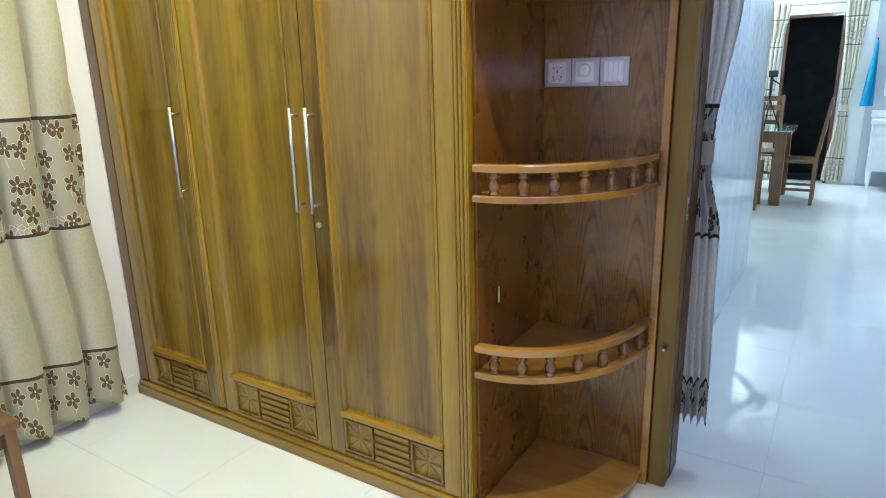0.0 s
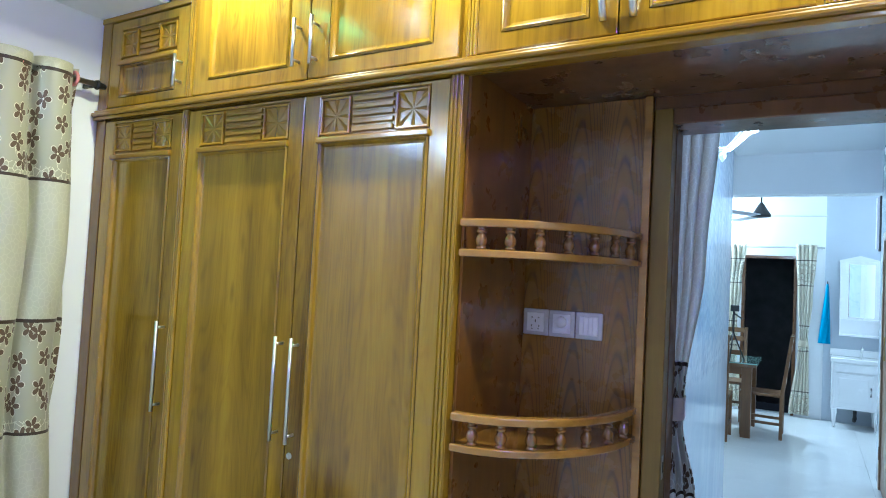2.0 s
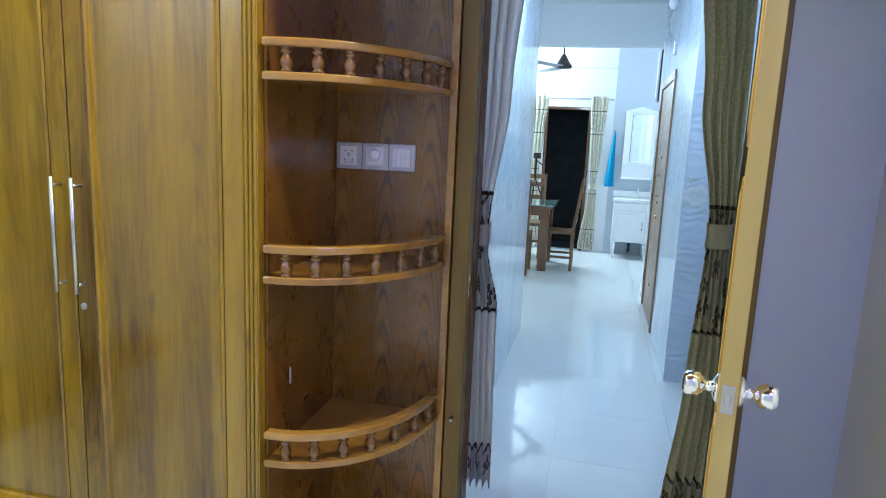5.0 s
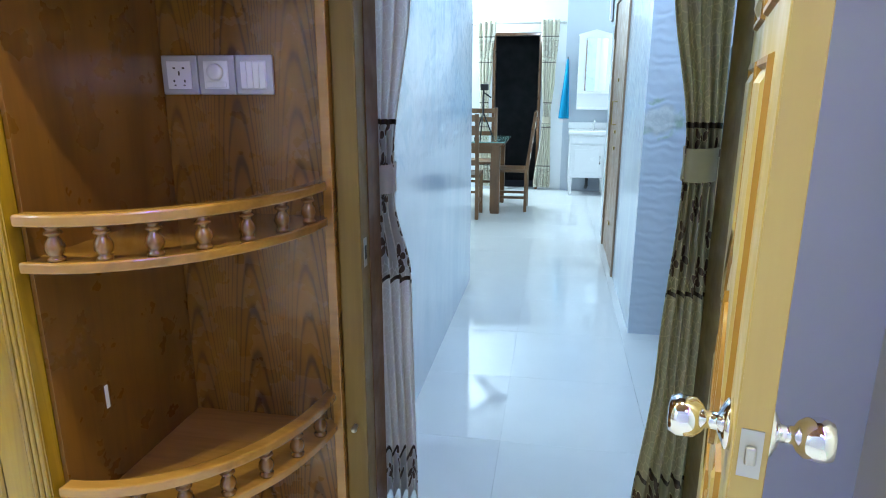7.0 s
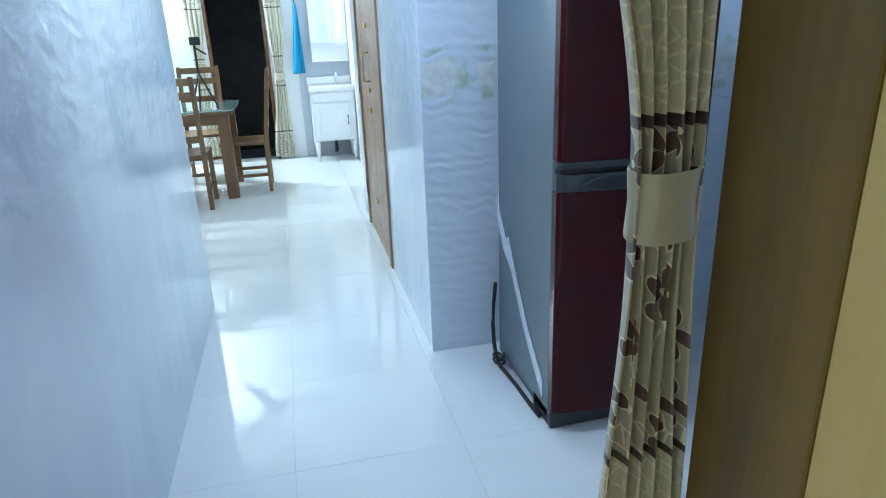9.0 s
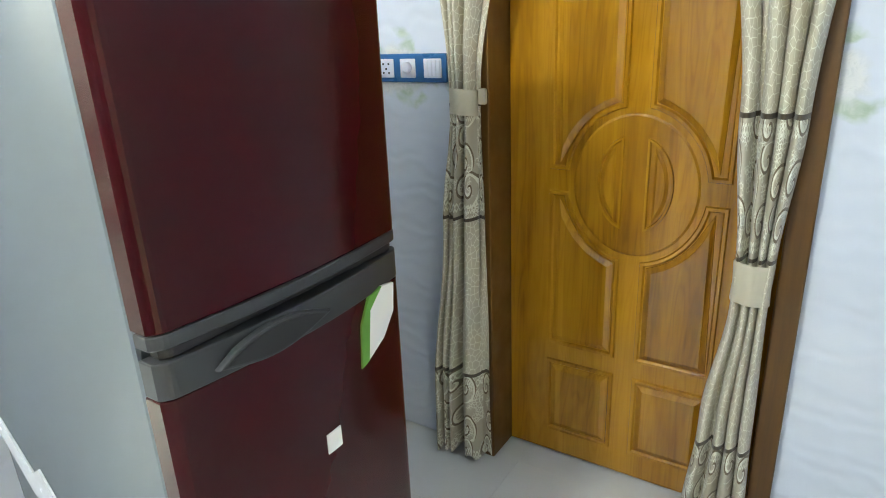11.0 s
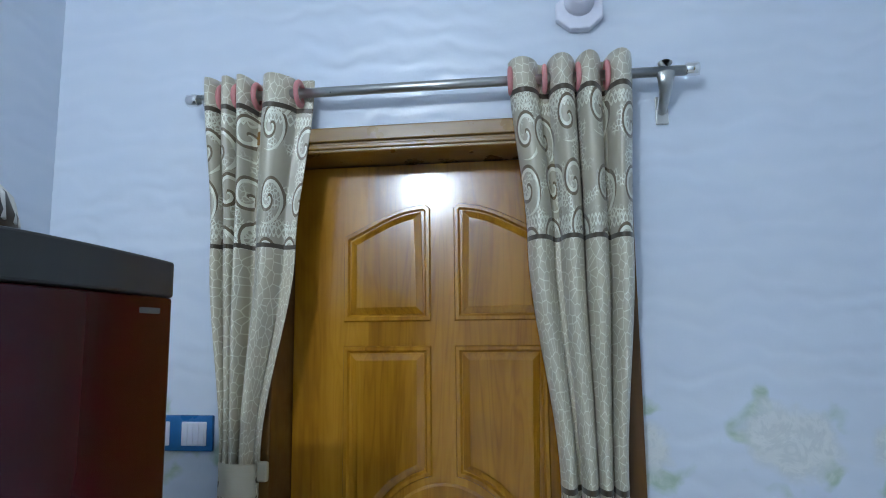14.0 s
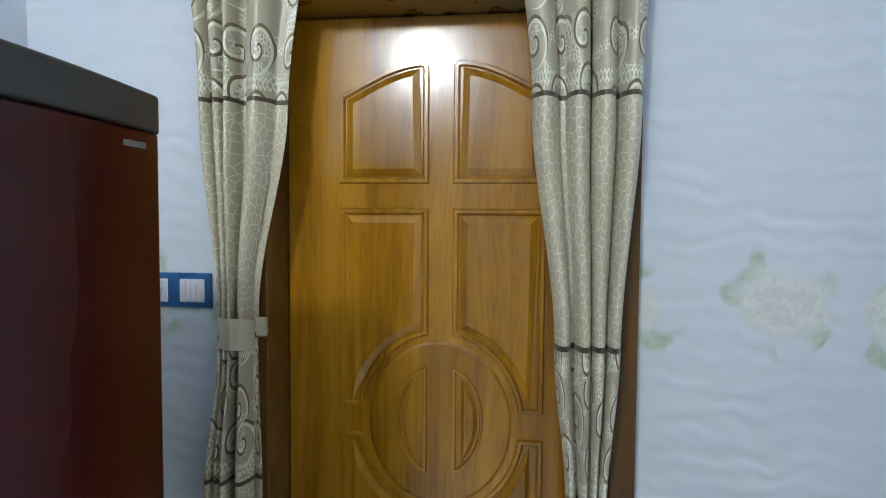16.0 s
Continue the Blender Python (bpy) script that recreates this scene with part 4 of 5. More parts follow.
plates = thing("switch_plates", (0.16, -0.02, 1.41), "white socket, dimmer and switch plates on the wooden shelf back", "switch")
for k in range(3):
    xa = 0.016 + 0.0963 * k
    bm = box(xa + 0.001, xa + 0.0953, -0.024, -0.0145, 1.411, 1.503, 0.003)
    pl = part("plate", bm, SILVERP, plates, ("socket plate", "dimmer plate", "switch plate")[k])
    part("insert", box(xa + 0.016, xa + 0.080, -0.027, -0.0241, 1.424, 1.490, 0.002), PLASTIC, pl)
    cx = xa + 0.048
    if k == 0:
        for px, pz, sx, sz in ((-0.012, 0.016, 0.006, 0.004), (0.012, 0.016, 0.006, 0.004), (0, 0.004, 0.004, 0.010), (-0.014, -0.014, 0.004, 0.006), (0.014, -0.014, 0.004, 0.006), (-0.012, -0.024, 0.005, 0.003), (0.012, -0.024, 0.005, 0.003)):
            part("socket_hole", box(cx + px - sx / 2, cx + px + sx / 2, -0.0278, -0.0271, 1.457 + pz - sz / 2, 1.457 + pz + sz / 2), BLACK, pl)
    elif k == 1:
        part("knob", lathe([(0.020, -0.0271), (0.019, -0.036), (0.016, -0.040), (0.004, -0.041)], (cx, 0, 1.464), "y", 20), PLASTIC, pl)
        part("rocker", box(cx - 0.026, cx + 0.026, -0.030, -0.0271, 1.428, 1.442, 0.002), PLASTIC, pl)
    else:
        for q in range(4):
            part("rocker", box(xa + 0.0165 + 0.0158 * q, xa + 0.0315 + 0.0158 * q, -0.0300, -0.0271, 1.426, 1.488, 0.0015), PLASTIC, pl)

part("scratch", box(0.0098, 0.0106, -0.356, -0.345, 0.735, 0.79, 0.0), PAPERW, shelf_unit, "pale scratch in the varnish")

# downlights
for dx in (-0.92, 0.0, 0.92):
    dl = thing("downlight", (dx, -0.68, H_BED), "small round warm recessed downlight", "downlight", "ceiling downlights")
    part("rim", lathe([(0.030, -0.002), (0.046, -0.004), (0.048, -0.0005)], (dx, -0.68, H_BED), "z", 24), STEEL, dl)
    part("lens", lathe([(0.0295, -0.0045), (0.02, -0.007), (0.002, -0.008)], (dx, -0.68, H_BED), "z", 20), WARMGLOW, dl)
tl = thing("tube_lamp", (-1.40, -2.50, 2.5), "white tube lamp hung under the beam over the window", "lamp")
part("batten", box(-1.44, -1.40, -3.10, -1.90, 2.56, 2.60, 0.004), PLASTIC, tl)
part("tube", tube([(-1.40, -3.08, 2.535), (-1.40, -1.92, 2.535)], 0.014, 12), BULBGLOW, tl)
for y in (-2.95, -2.05):
    part("hanger", tube([(-1.435, y, 2.60), (-1.435, y, 2.67)], 0.006, 8), PLASTIC, tl)
pn = thing("panel_lamp", (1.30, -2.25, 2.86), "square white ceiling panel lamp", "lamp")
part("frame", box(1.13, 1.47, -2.42, -2.08, 2.853, 2.8795, 0.004), PLASTIC, pn)
part("diffuser", box(1.15, 1.45, -2.40, -2.10, 2.848, 2.8525, 0.001), BULBGLOW, pn)

# window curtain on the left wall
CX = -1.80
cur = curtain("window_curtain", [(0.06, -1.95, -0.64, (CX, 0, 0)), (1.2, -1.95, -0.65), (2.40, -1.95, -0.65)], 8, 0.044, (0, 1, 0), (1, 0, 0), CLOTH, "beige satin eyelet curtain with brown woven flower bands", 3, hem=0.05)
eyelets(cur, [(CX, -0.668 - 0.1083 * k, 2.352) for k in range(6)], "y")
rod = thing("curtain_rod", (CX, -1.2, 2.352), "dark steel curtain rod with end finial", "curtain rod")
part("rod", tube([(CX, -2.3, 2.352), (CX, -0.575, 2.352)], 0.0125, 12), STEEL, rod)
part("finial", lathe([(0.018, 0), (0.022, 0.010), (0.014, 0.018), (0.014, 0.03), (0.010, 0.045)], (CX, -0.578, 2.352), "y", 16), BLACK, rod)
part("bracket", box(-1.868, CX, -0.595, -0.58, 2.337, 2.367, 0.003), BLACK, rod)

# small wooden stool by the curtain
st = thing("stool", (-1.38, -1.49, 0), "worn brown wooden stool beside the curtain", "stool")
part("seat", box(-1.56, -1.20, -1.67, -1.31, 0.41, 0.445, 0.006), W_TABLE, st)
part("apron", box(-1.53, -1.23, -1.64, -1.34, 0.35, 0.41, 0.003), W_TABLE, st)
for sx in (-1.55, -1.245):
    for sy in (-1.66, -1.355):
        part("leg", box(sx, sx + 0.035, sy, sy + 0.035, 0, 0.41, 0.003), W_TABLE, st)

# ---- bedroom doorway ----
frame_ = thing("door_1", (0.9, 0.07, 0), "dark brown wooden doorway frame of the bedroom", "door frame", kind="structure")
bm = box(0.446, 0.505, -0.018, 0.155, 0, 2.188, 0.004)
part("jamb", bm, W_FRAME2, frame_)
part("jamb", box(1.365, 1.424, -0.018, 0.155, 0, 2.188, 0.004), W_FRAME2, frame_)
part("head", box(0.506, 1.364, -0.018, 0.155, 2.135, 2.188, 0.004), W_FRAME, frame_)
part("stop", box(0.5052, 0.508, 0.050, 0.156, 0.0, 2.1345, 0.001), W_ENT, frame_, "dark brown rebate strip")
part("strike_plate", box(0.5052, 0.5068, 0.002, 0.026, 0.985, 1.060, 0.0005), STEEL, frame_, "worn steel strike plate")
part("strike_hole", box(0.5068, 0.5075, 0.007, 0.021, 1.005, 1.040), BLACK, frame_)
part("latch_bolt", lathe([(0.006, 0), (0.006, -0.02), (0.009, -0.022), (0.004, -0.03)], (0.475, -0.018, 0.545), "y", 12), STEEL, frame_, "small steel door catch")


def circle_pts(cu, cv, ru, rv, a0, a1, n):
    return [(cu + ru * math.cos(a0 + (a1 - a0) * i / n), cv + rv * math.sin(a0 + (a1 - a0) * i / n)) for i in range(n + 1)]


def door_outlines(half, top):
    """Panel outlines of a carved door, for the half with u > 0; centre line u = 0, heights in metres."""
    g, e, c, ru, rv = 0.028, half - 0.122, 0.953, 0.190, 0.216
    out = []
    arch = [(e + (g + 0.012 - e) * i / 12, top - 0.157 + 0.076 * math.sin(0.5 * math.pi * i / 12) ** 1.15) for i in range(13)]
    out.append([(g, 1.532), (e, 1.532)] + arch + [(g, top - 0.092)])
    a_lo, a_hi = math.asin(0.030 / rv), math.acos(g / ru)
    arc = circle_pts(0, c, ru, rv, a_lo, a_hi, 14)
    out.append([(e, c + 0.030), (e, 1.475), (g, 1.475)] + arc[::-1])
    med = circle_pts(0.016, c + 0.008, 0.092, 0.134, -1.42, 1.42, 18)
    out.append(med)
    arc2 = circle_pts(0, c, ru, rv, -a_hi, -a_lo, 14)
    out.append([(g, 0.415), (e, 0.415), (e, c - 0.030)] + arc2[::-1])
    out.append([(g, 0.09), (e, 0.09), (e, 0.362), (g, 0.362)])
    return out


def ccw(p):
    area = sum(a[0] * b[1] - b[0] * a[1] for a, b in zip(p, p[1:] + p[:1]))
    return p if area > 0 else p[::-1]


def carved_leaf(root, put, half, top, face, bead):
    """Relief panels and the ring on a door leaf; put(u, v, h) gives the place, h out of the face."""
    for sign in (1, -1):
        for k, o in enumerate(door_outlines(half, top)):
            pts = ccw([(sign * u, v) for u, v in o])
            q = 0.7 if k == 2 else 1.0
            up = 0.0045 if k == 2 else 0.0
            bm = relief(pts, [(0.0, -0.002), (0.004 * q, 0.007 + up), (0.012 * q, 0.007 + up), (0.018 * q, -0.002)], put)
            inner = [f for f in bm.faces if len(f.verts) == 3]
            bmesh.ops.delete(bm, geom=inner, context="FACES_ONLY")
            part("bead", bm, bead, root)
            field = inner_outline(pts, 0.036 * q)
            part("panel", relief(field, [(-0.018 * q, -0.002), (-0.016 * q, 0.002), (0.0, 0.010)], put), face, root)
    outer = ccw(circle_pts(0, 0.953, 0.178, 0.204, 0, 2 * math.pi - 0.13, 47))
    part("medallion", relief(outer, [(0.0, -0.002), (0.010, 0.0035)], put), face, root, "raised oval field")


# the open leaf: hinge at the far jamb, free edge towards the room
hinge, free = Vector((1.362, -0.022, 0)), Vector((1.185, -0.785, 0))
along = (free - hinge).normalized()
out_n = Vector((along.y, -along.x, 0))
if out_n.x > 0:
    out_n = -out_n
LW, LT, LH = (free - hinge).length, 0.038, 2.125
turn = Matrix.Translation(hinge) @ Matrix(((along.x, -out_n.x, 0, 0), (along.y, -out_n.y, 0, 0), (0, 0, 1, 0), (0, 0, 0, 1)))
leaf = thing("bedroom_door_leaf", tuple((hinge + free) / 2), "open pale wooden carved door leaf with steel knob", "door")
part("slab", box(0, LW, 0, LT, 0.008, LH, 0.002, None, turn), W_LEAF, leaf)
bm = box(LW + 0.0003, LW + 0.002, 0.002, LT - 0.002, 0.01, LH - 0.002, 0, None, turn)
part("edge_band", bm, W_LEAF, leaf, "yellow-brown leaf edge")


def leaf_put(u, v, h):
    p = hinge + along * (LW / 2 + u) + out_n * h
    return (p.x, p.y, v)


carved_leaf(leaf, leaf_put, LW / 2, LH - 0.06, W_LEAF, W_GROOVE)
KN = hinge + along * (LW - 0.06)
for s in (1, -1):
    o = KN + (out_n * 0.0 if s == 1 else -out_n * LT)
    d = out_n * s
    q = d.to_track_quat("Z", "Y").to_matrix().to_4x4()
    bm = lathe([(0.032, 0.0), (0.032, 0.006), (0.020, 0.012), (0.011, 0.016), (0.011, 0.030), (0.018, 0.034), (0.025, 0.042), (0.027, 0.062), (0.022, 0.072), (0.010, 0.074)], (0, 0, 0), "z", 22)
    bmesh.ops.transform(bm, matrix=Matrix.Translation((o.x, o.y, 1.03)) @ q, verts=bm.verts)
    part("knob", bm, CHROME, leaf, "polished steel door knob")
part("latch_plate", box(LW + 0.002, LW + 0.004, 0.007, LT - 0.007, 1.0, 1.06, 0.0, None, turn), STEEL, leaf, "steel latch plate")
part("latch_tongue", box(LW + 0.004, LW + 0.013, 0.013, LT - 0.013, 1.018, 1.042, 0.003, None, turn), STEEL, leaf)

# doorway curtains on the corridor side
lc = curtain("door_curtain", [(0.16, 0.495, 0.592, (0, 0.215, 0)), (0.9, 0.472, 0.58), (1.13, 0.470, 0.535), (1.22, 0.468, 0.535), (1.7, 0.455, 0.59), (2.18, 0.45, 0.62)], 4, 0.020, (1, 0, 0), (0, 1, 0), CLOTH3, "gathered beige doorway curtain with flower bands, tied back, its lit tone painted in", 5, [(0.0, 0.22), (0.24, 0.46), (0.48, 0.70), (0.72, 1.0)], 0.04)
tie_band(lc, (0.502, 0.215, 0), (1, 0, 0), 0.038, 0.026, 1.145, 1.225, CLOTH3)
rc = curtain("door_curtain", [(0.16, 1.235, 1.40, (0, 0.215, 0)), (0.7, 1.275, 1.40), (1.19, 1.295, 1.375), (1.28, 1.295, 1.375), (1.7, 1.235, 1.37), (2.18, 1.19, 1.365)], 5, 0.020, (1, 0, 0), (0, 1, 0), CLOTH4, "gathered beige doorway curtain with flower bands, tied back, its dimmer tone painted in", 8, [(0.0, 0.19), (0.20, 0.40), (0.42, 0.60), (0.61, 0.80), (0.82, 1.0)], 0.04)
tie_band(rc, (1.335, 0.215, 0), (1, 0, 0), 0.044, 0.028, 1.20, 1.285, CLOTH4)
rod = thing("curtain_rod", (0.9, 0.215, 2.22), "steel curtain rod above the bedroom doorway", "curtain rod")
part("rod", tube([(0.40, 0.215, 2.19), (1.46, 0.215, 2.19)], 0.0125, 12), STEEL, rod)
for rx in (0.43, 1.44):
    part("bracket", box(rx - 0.008, rx + 0.008, 0.15, 0.215, 2.17, 2.20, 0.003), STEEL, rod)

# ---- hall: entrance door ----
YC = 1.164          # the middle of the entrance door
ent = thing("door_2", (2.97, YC, 0), "golden-brown carved wooden entrance door, closed, in a brown frame darkened for shade", "door", kind="structure")
part("jamb", box(2.895, 3.065, 1.545, 1.600, 0, 1.985, 0.004), W_ENT, ent)
part("jamb", box(2.895, 3.065, 0.722, 0.778, 0, 1.985, 0.004), W_ENT, ent)
bm = box(2.895, 3.065, 0.778, 1.545, 1.930, 1.985, 0.003)
box(2.886, 2.90, 0.715, 1.605, 1.955, 1.990, 0.003, bm)
box(2.890, 2.90, 0.778, 1.545, 1.938, 1.950, 0.003, bm)
part("head", bm, W_HEAD, ent)
slab = part("leaf", box(3.022, 3.062, 0.780, 1.543, 0.006, 1.928, 0.002), W_DOOR, ent)


def ent_put(u, v, h):
    return (3.022 - h, YC + u, v)


carved_leaf(slab, ent_put, 0.372, 1.905, W_DOOR, W_DOOR)

# curtains either side of it
RX = 2.862
e1 = curtain("entrance_curtain", [(0.02, 1.545, 1.74, (RX - 0.008, 0, 0)), (0.27, 1.55, 1.735), (0.84, 1.553, 1.675), (1.16, 1.562, 1.640), (1.23, 1.560, 1.640), (1.70, 1.488, 1.68), (2.108, 1.450, 1.710)], 4, 0.032, (0, 1, 0), (-1, 0, 0), CLOTH2, "cream satin curtain with brown swirl bands, tied back", 11, [(0.16, 0.46), (0.55, 0.69), (0.70, 0.84), (0.85, 1.0)], 0.03)
tie_band(e1, (RX - 0.008, 1.601, 0), (0, 1, 0), 0.041, 0.036, 1.155, 1.225, CLOTH2)
part("tie_bow", box(RX - 0.012, RX + 0.004, 1.532, 1.556, 1.185, 1.228, 0.005), CLOTH2, e1)
e2 = curtain("entrance_curtain", [(0.02, 0.775, 0.94, (RX - 0.008, 0, 0)), (0.4, 0.785, 0.91), (0.74, 0.790, 0.868), (0.84, 0.786, 0.868), (1.18, 0.762, 0.897), (1.70, 0.730, 0.952), (2.108, 0.716, 0.985)], 4, 0.032, (0, 1, 0), (-1, 0, 0), CLOTH2, "cream satin curtain with brown swirl bands, tied back low", 12, [(0.0, 0.20), (0.24, 0.44), (0.46, 0.68), (0.77, 1.0)], 0.03)
tie_band(e2, (RX - 0.008, 0.828, 0), (0, 1, 0), 0.043, 0.036, 0.745, 0.845, CLOTH2)
eyelets(e1, [(RX, y, 2.068) for y in (1.478, 1.582, 1.632, 1.670)], "y")
eyelets(e2, [(RX, y, 2.066) for y in (0.770, 0.832, 0.906, 0.982)], "y")
rod = thing("curtain_rod", (RX, 1.17, 2.068), "polished steel curtain rod over the entrance door", "curtain rod")
part("rod", tube([(RX, 0.59, 2.066), (RX, 1.742, 2.070)], 0.0115, 14), STEEL, rod)
for y in (0.575, 1.732):
    part("end_cap", lathe([(0.0135, 0), (0.0150, 0.004), (0.0150, 0.026), (0.012, 0.03)], (RX, y, 2.068), "y", 16), CHROME, rod)
for y in (0.645, 1.700):
    br = part("bracket", tube([(RX, y, 2.085), (RX - 0.004, y, 2.062), (RX + 0.01, y, 2.030), (RX + 0.04, y, 2.005), (2.922, y, 1.995)], [0.016, 0.020, 0.014, 0.012, 0.011], 10), STEEL, rod, "curved steel bracket")
    part("foot", box(2.918, 2.9245, y - 0.014, y + 0.014, 1.965, 2.03, 0.002), STEEL, br)

# bulb holder
hold = thing("bulb_holder", (2.92, 0.820, 2.245), "white octagonal bulb holder with empty brass socket", "bulb holder")
oct_ = [(0.820 + 0.058 * math.cos(math.pi * (2 * i + 1) / 8), 2.245 + 0.050 * math.sin(math.pi * (2 * i + 1) / 8)) for i in range(8)]
part("base", prism(oct_, 2.900, 2.9245, "x", None, 0.004), PLASTIC, hold)
part("collar", lathe([(0.034, 2.900), (0.031, 2.885), (0.026, 2.862), (0.024, 2.855), (0.019, 2.855), (0.017, 2.88)], (0, 0.820, 2.262), "x", 24), PLASTIC, hold)
part("socket", lathe([(0.017, 2.858), (0.016, 2.875), (0.005, 2.876)], (0, 0.820, 2.262), "x", 18), plain("brass", (0.5, 0.42, 0.2), 0.3, 0.9), hold, "brass socket")

# blue switch board
sw = thing("switch_board", (2.92, 1.83, 1.24), "blue framed row of white socket, dimmer and switch", "switch")
part("frame", box(2.914, 2.9245, 1.694, 1.955, 1.236, 1.318, 0.003), BLUEP, sw, "bright blue plastic frame")
for k, ya in enumerate((1.708, 1.800, 1.880)):
    w_ = 0.062 if k == 0 else 0.056
    ins = part("insert", box(2.910, 2.9139, ya, ya + w_, 1.249, 1.304, 0.002), PLASTIC, sw)
    if k == 0:
        for q in range(4):
            part("rocker", box(2.907, 2.9099, ya + 0.004 + 0.0138 * q, ya + 0.0168 + 0.0138 * q, 1.252, 1.301, 0.001), PLASTIC, ins)
    elif k == 1:
        part("knob", lathe([(0.017, 2.9099), (0.015, 2.898), (0.010, 2.896)], (0, ya + w_ / 2, 1.279), "x", 18), PLASTIC, ins)
    else:
        for py, pz in ((0.018, 0.040), (0.038, 0.040), (0.028, 0.026), (0.018, 0.014), (0.038, 0.014)):
            part("socket_hole", box(2.9092, 2.9099, ya + py - 0.003, ya + py + 0.003, 1.249 + pz - 0.003, 1.249 + pz + 0.003), BLACK, ins)

# ---- hall: fridge ----
FX0, FX1, FY, FT = 1.730, 2.268, 1.412, 1.6205
fr = thing("fridge", ((FX0 + FX1) / 2, 1.8, 0), "dark maroon two-door fridge with grey sides and handles", "fridge")
part("body", box(FX0 + 0.004, FX1 - 0.004, FY + 0.052, 2.035, 0.03, FT - 0.02, 0.008), GREYMETAL, fr, "metallic grey cabinet")
part("plinth", box(FX0 + 0.004, FX1 - 0.004, FY + 0.03, FY + 0.20, 0.004, 0.075, 0.006), GREYTRIM, fr)


def bowed(z0, z1, bulge, back=0.045, ins=0.0, y=FY):
    """A door front, gently bowed towards -y with rounded sides."""
    n = 44
    pts = []
    for i in range(n + 1):
        u = 0.5 - 0.5 * math.cos(math.pi * i / n)
        x = FX0 + ins + (FX1 - FX0 - 2 * ins) * u
        edge = min(u, 1 - u) * (FX1 - FX0)
        rnd = 0.012 * (1 - min(1, edge / 0.022)) ** 2
        pts.append((x, y - bulge * math.sin(math.pi * u) + rnd))
    pts += [(FX1 - ins, y + back), (FX0 + ins, y + back)]
    return prism(pts, z0, z1, "z", None, 0.003)


part("freezer_door", bowed(1.020, 1.554, 0.018), RED, fr, "glossy maroon upper door")
part("lower_door", bowed(0.085, 0.920, 0.018), RED, fr, "glossy maroon lower door")
part("top_cap", bowed(1.555, 1.601, 0.022, 0.10, -0.002), GREYTRIM, fr, "grey top trim")
part("upper_trim", bowed(0.997, 1.0195, 0.022, 0.04, -0.001), GREYTRIM, fr, "grey trim strip")
part("gasket", bowed(0.980, 0.9965, 0.000, 0.03, 0.012), BLACK, fr)
bm = bowed(0.921, 0.979, 0.026, 0.04, -0.001)
trim = part("lower_trim", bm, GREYTRIM, fr, "grey trim with moulded handle grip")
almond = [(1.815 + 0.20 * i / 10, 0.947 - 0.018 * math.sin(math.pi * i / 10)) for i in range(11)] + [(2.015 - 0.20 * i / 10, 0.947 + 0.002 * i / 10 + 0.022 * math.sin(math.pi * i / 10) ** 0.8) for i in range(1, 10)]
part("grip", prism(inset(ccw(almond), -0.006), FY - 0.034, FY - 0.020, "y", None, 0.003), GREYTRIM, trim)
# Black plate in front of the grip, drawn as the shade of its hollow.
part("grip_hollow", prism(almond, FY - 0.0355, FY - 0.033, "y"), BLACK, trim)
logo = part("badge", box(2.170, 2.215, FY - 0.0095, FY + 0.004, 1.533, 1.540, 0.0005), GREYMETAL, fr, "small silver nameplate")
stk = thing("sticker", (2.165, FY, 0.855), "oval green and white paper sticker on the fridge door", "sticker")
part("paper", prism([(2.134, 0.793), (2.185, 0.822), (2.218, 0.865), (2.224, 0.922), (2.186, 0.928), (2.148, 0.893)], FY - 0.017, FY - 0.010, "y"), PAPERW, stk)
part("print", prism([(2.112, 0.786), (2.134, 0.793), (2.148, 0.893), (2.186, 0.928), (2.148, 0.920), (2.121, 0.873)], FY - 0.0180, FY - 0.010, "y"), GREENS, stk, "green printed half")
tag = thing("price_tag", (2.018, FY, 0.69), "small square white paper label on the fridge", "label")
part("paper", box(2.000, 2.036, FY - 0.0205, FY - 0.0165, 0.668, 0.708), PAPERW, tag)
film = part("film", prism([(2.034, 0.80), (2.015, 0.70), (1.93, 0.60), (1.90, 0.62), (1.78, 0.45), (1.66, 0.30), (1.515, 0.17), (1.515, 0.10), (1.66, 0.24), (1.75, 0.34), (1.86, 0.49), (1.95, 0.545), (2.032, 0.66)], FX0 - 0.001, FX0 + 0.003, "x"), FILM, fr, "torn white protective film")
cord = thing("power_cord", (1.70, 2.0, 0), "black power cord looped on the floor by the fridge", "cable")
part("cord", tube([(1.722, 2.045, 0.36), (1.714, 2.050, 0.26), (1.708, 2.045, 0.16), (1.704, 2.020, 0.08), (1.700, 1.970, 0.03), (1.702, 1.920, 0.010), (1.708, 1.860, 0.010), (1.716, 1.750, 0.010), (1.720, 1.620, 0.010), (1.724, 1.520, 0.012)], 0.009, 8), BLACK, cord)
loop = [(1.700 + 0.022 * math.cos(0.7 * i), 1.935 + 0.045 * math.sin(0.7 * i), 0.022 + 0.0025 * i) for i in range(19)]
part("coil", tube(loop, 0.006, 6), BLACK, cord, "loosely coiled slack of the cord")
tray = thing("lid", (1.99, 1.60, 1.602), "round black lid with white slanted stripes on the fridge", "lid")
dome = part("dome", lathe([(0.138, 1.602), (0.146, 1.612), (0.146, 1.632), (0.136, 1.656), (0.104, 1.680), (0.05, 1.692), (0.01, 1.694)], (1.99, 1.60, 0), "z", 36), BLACK, tray)
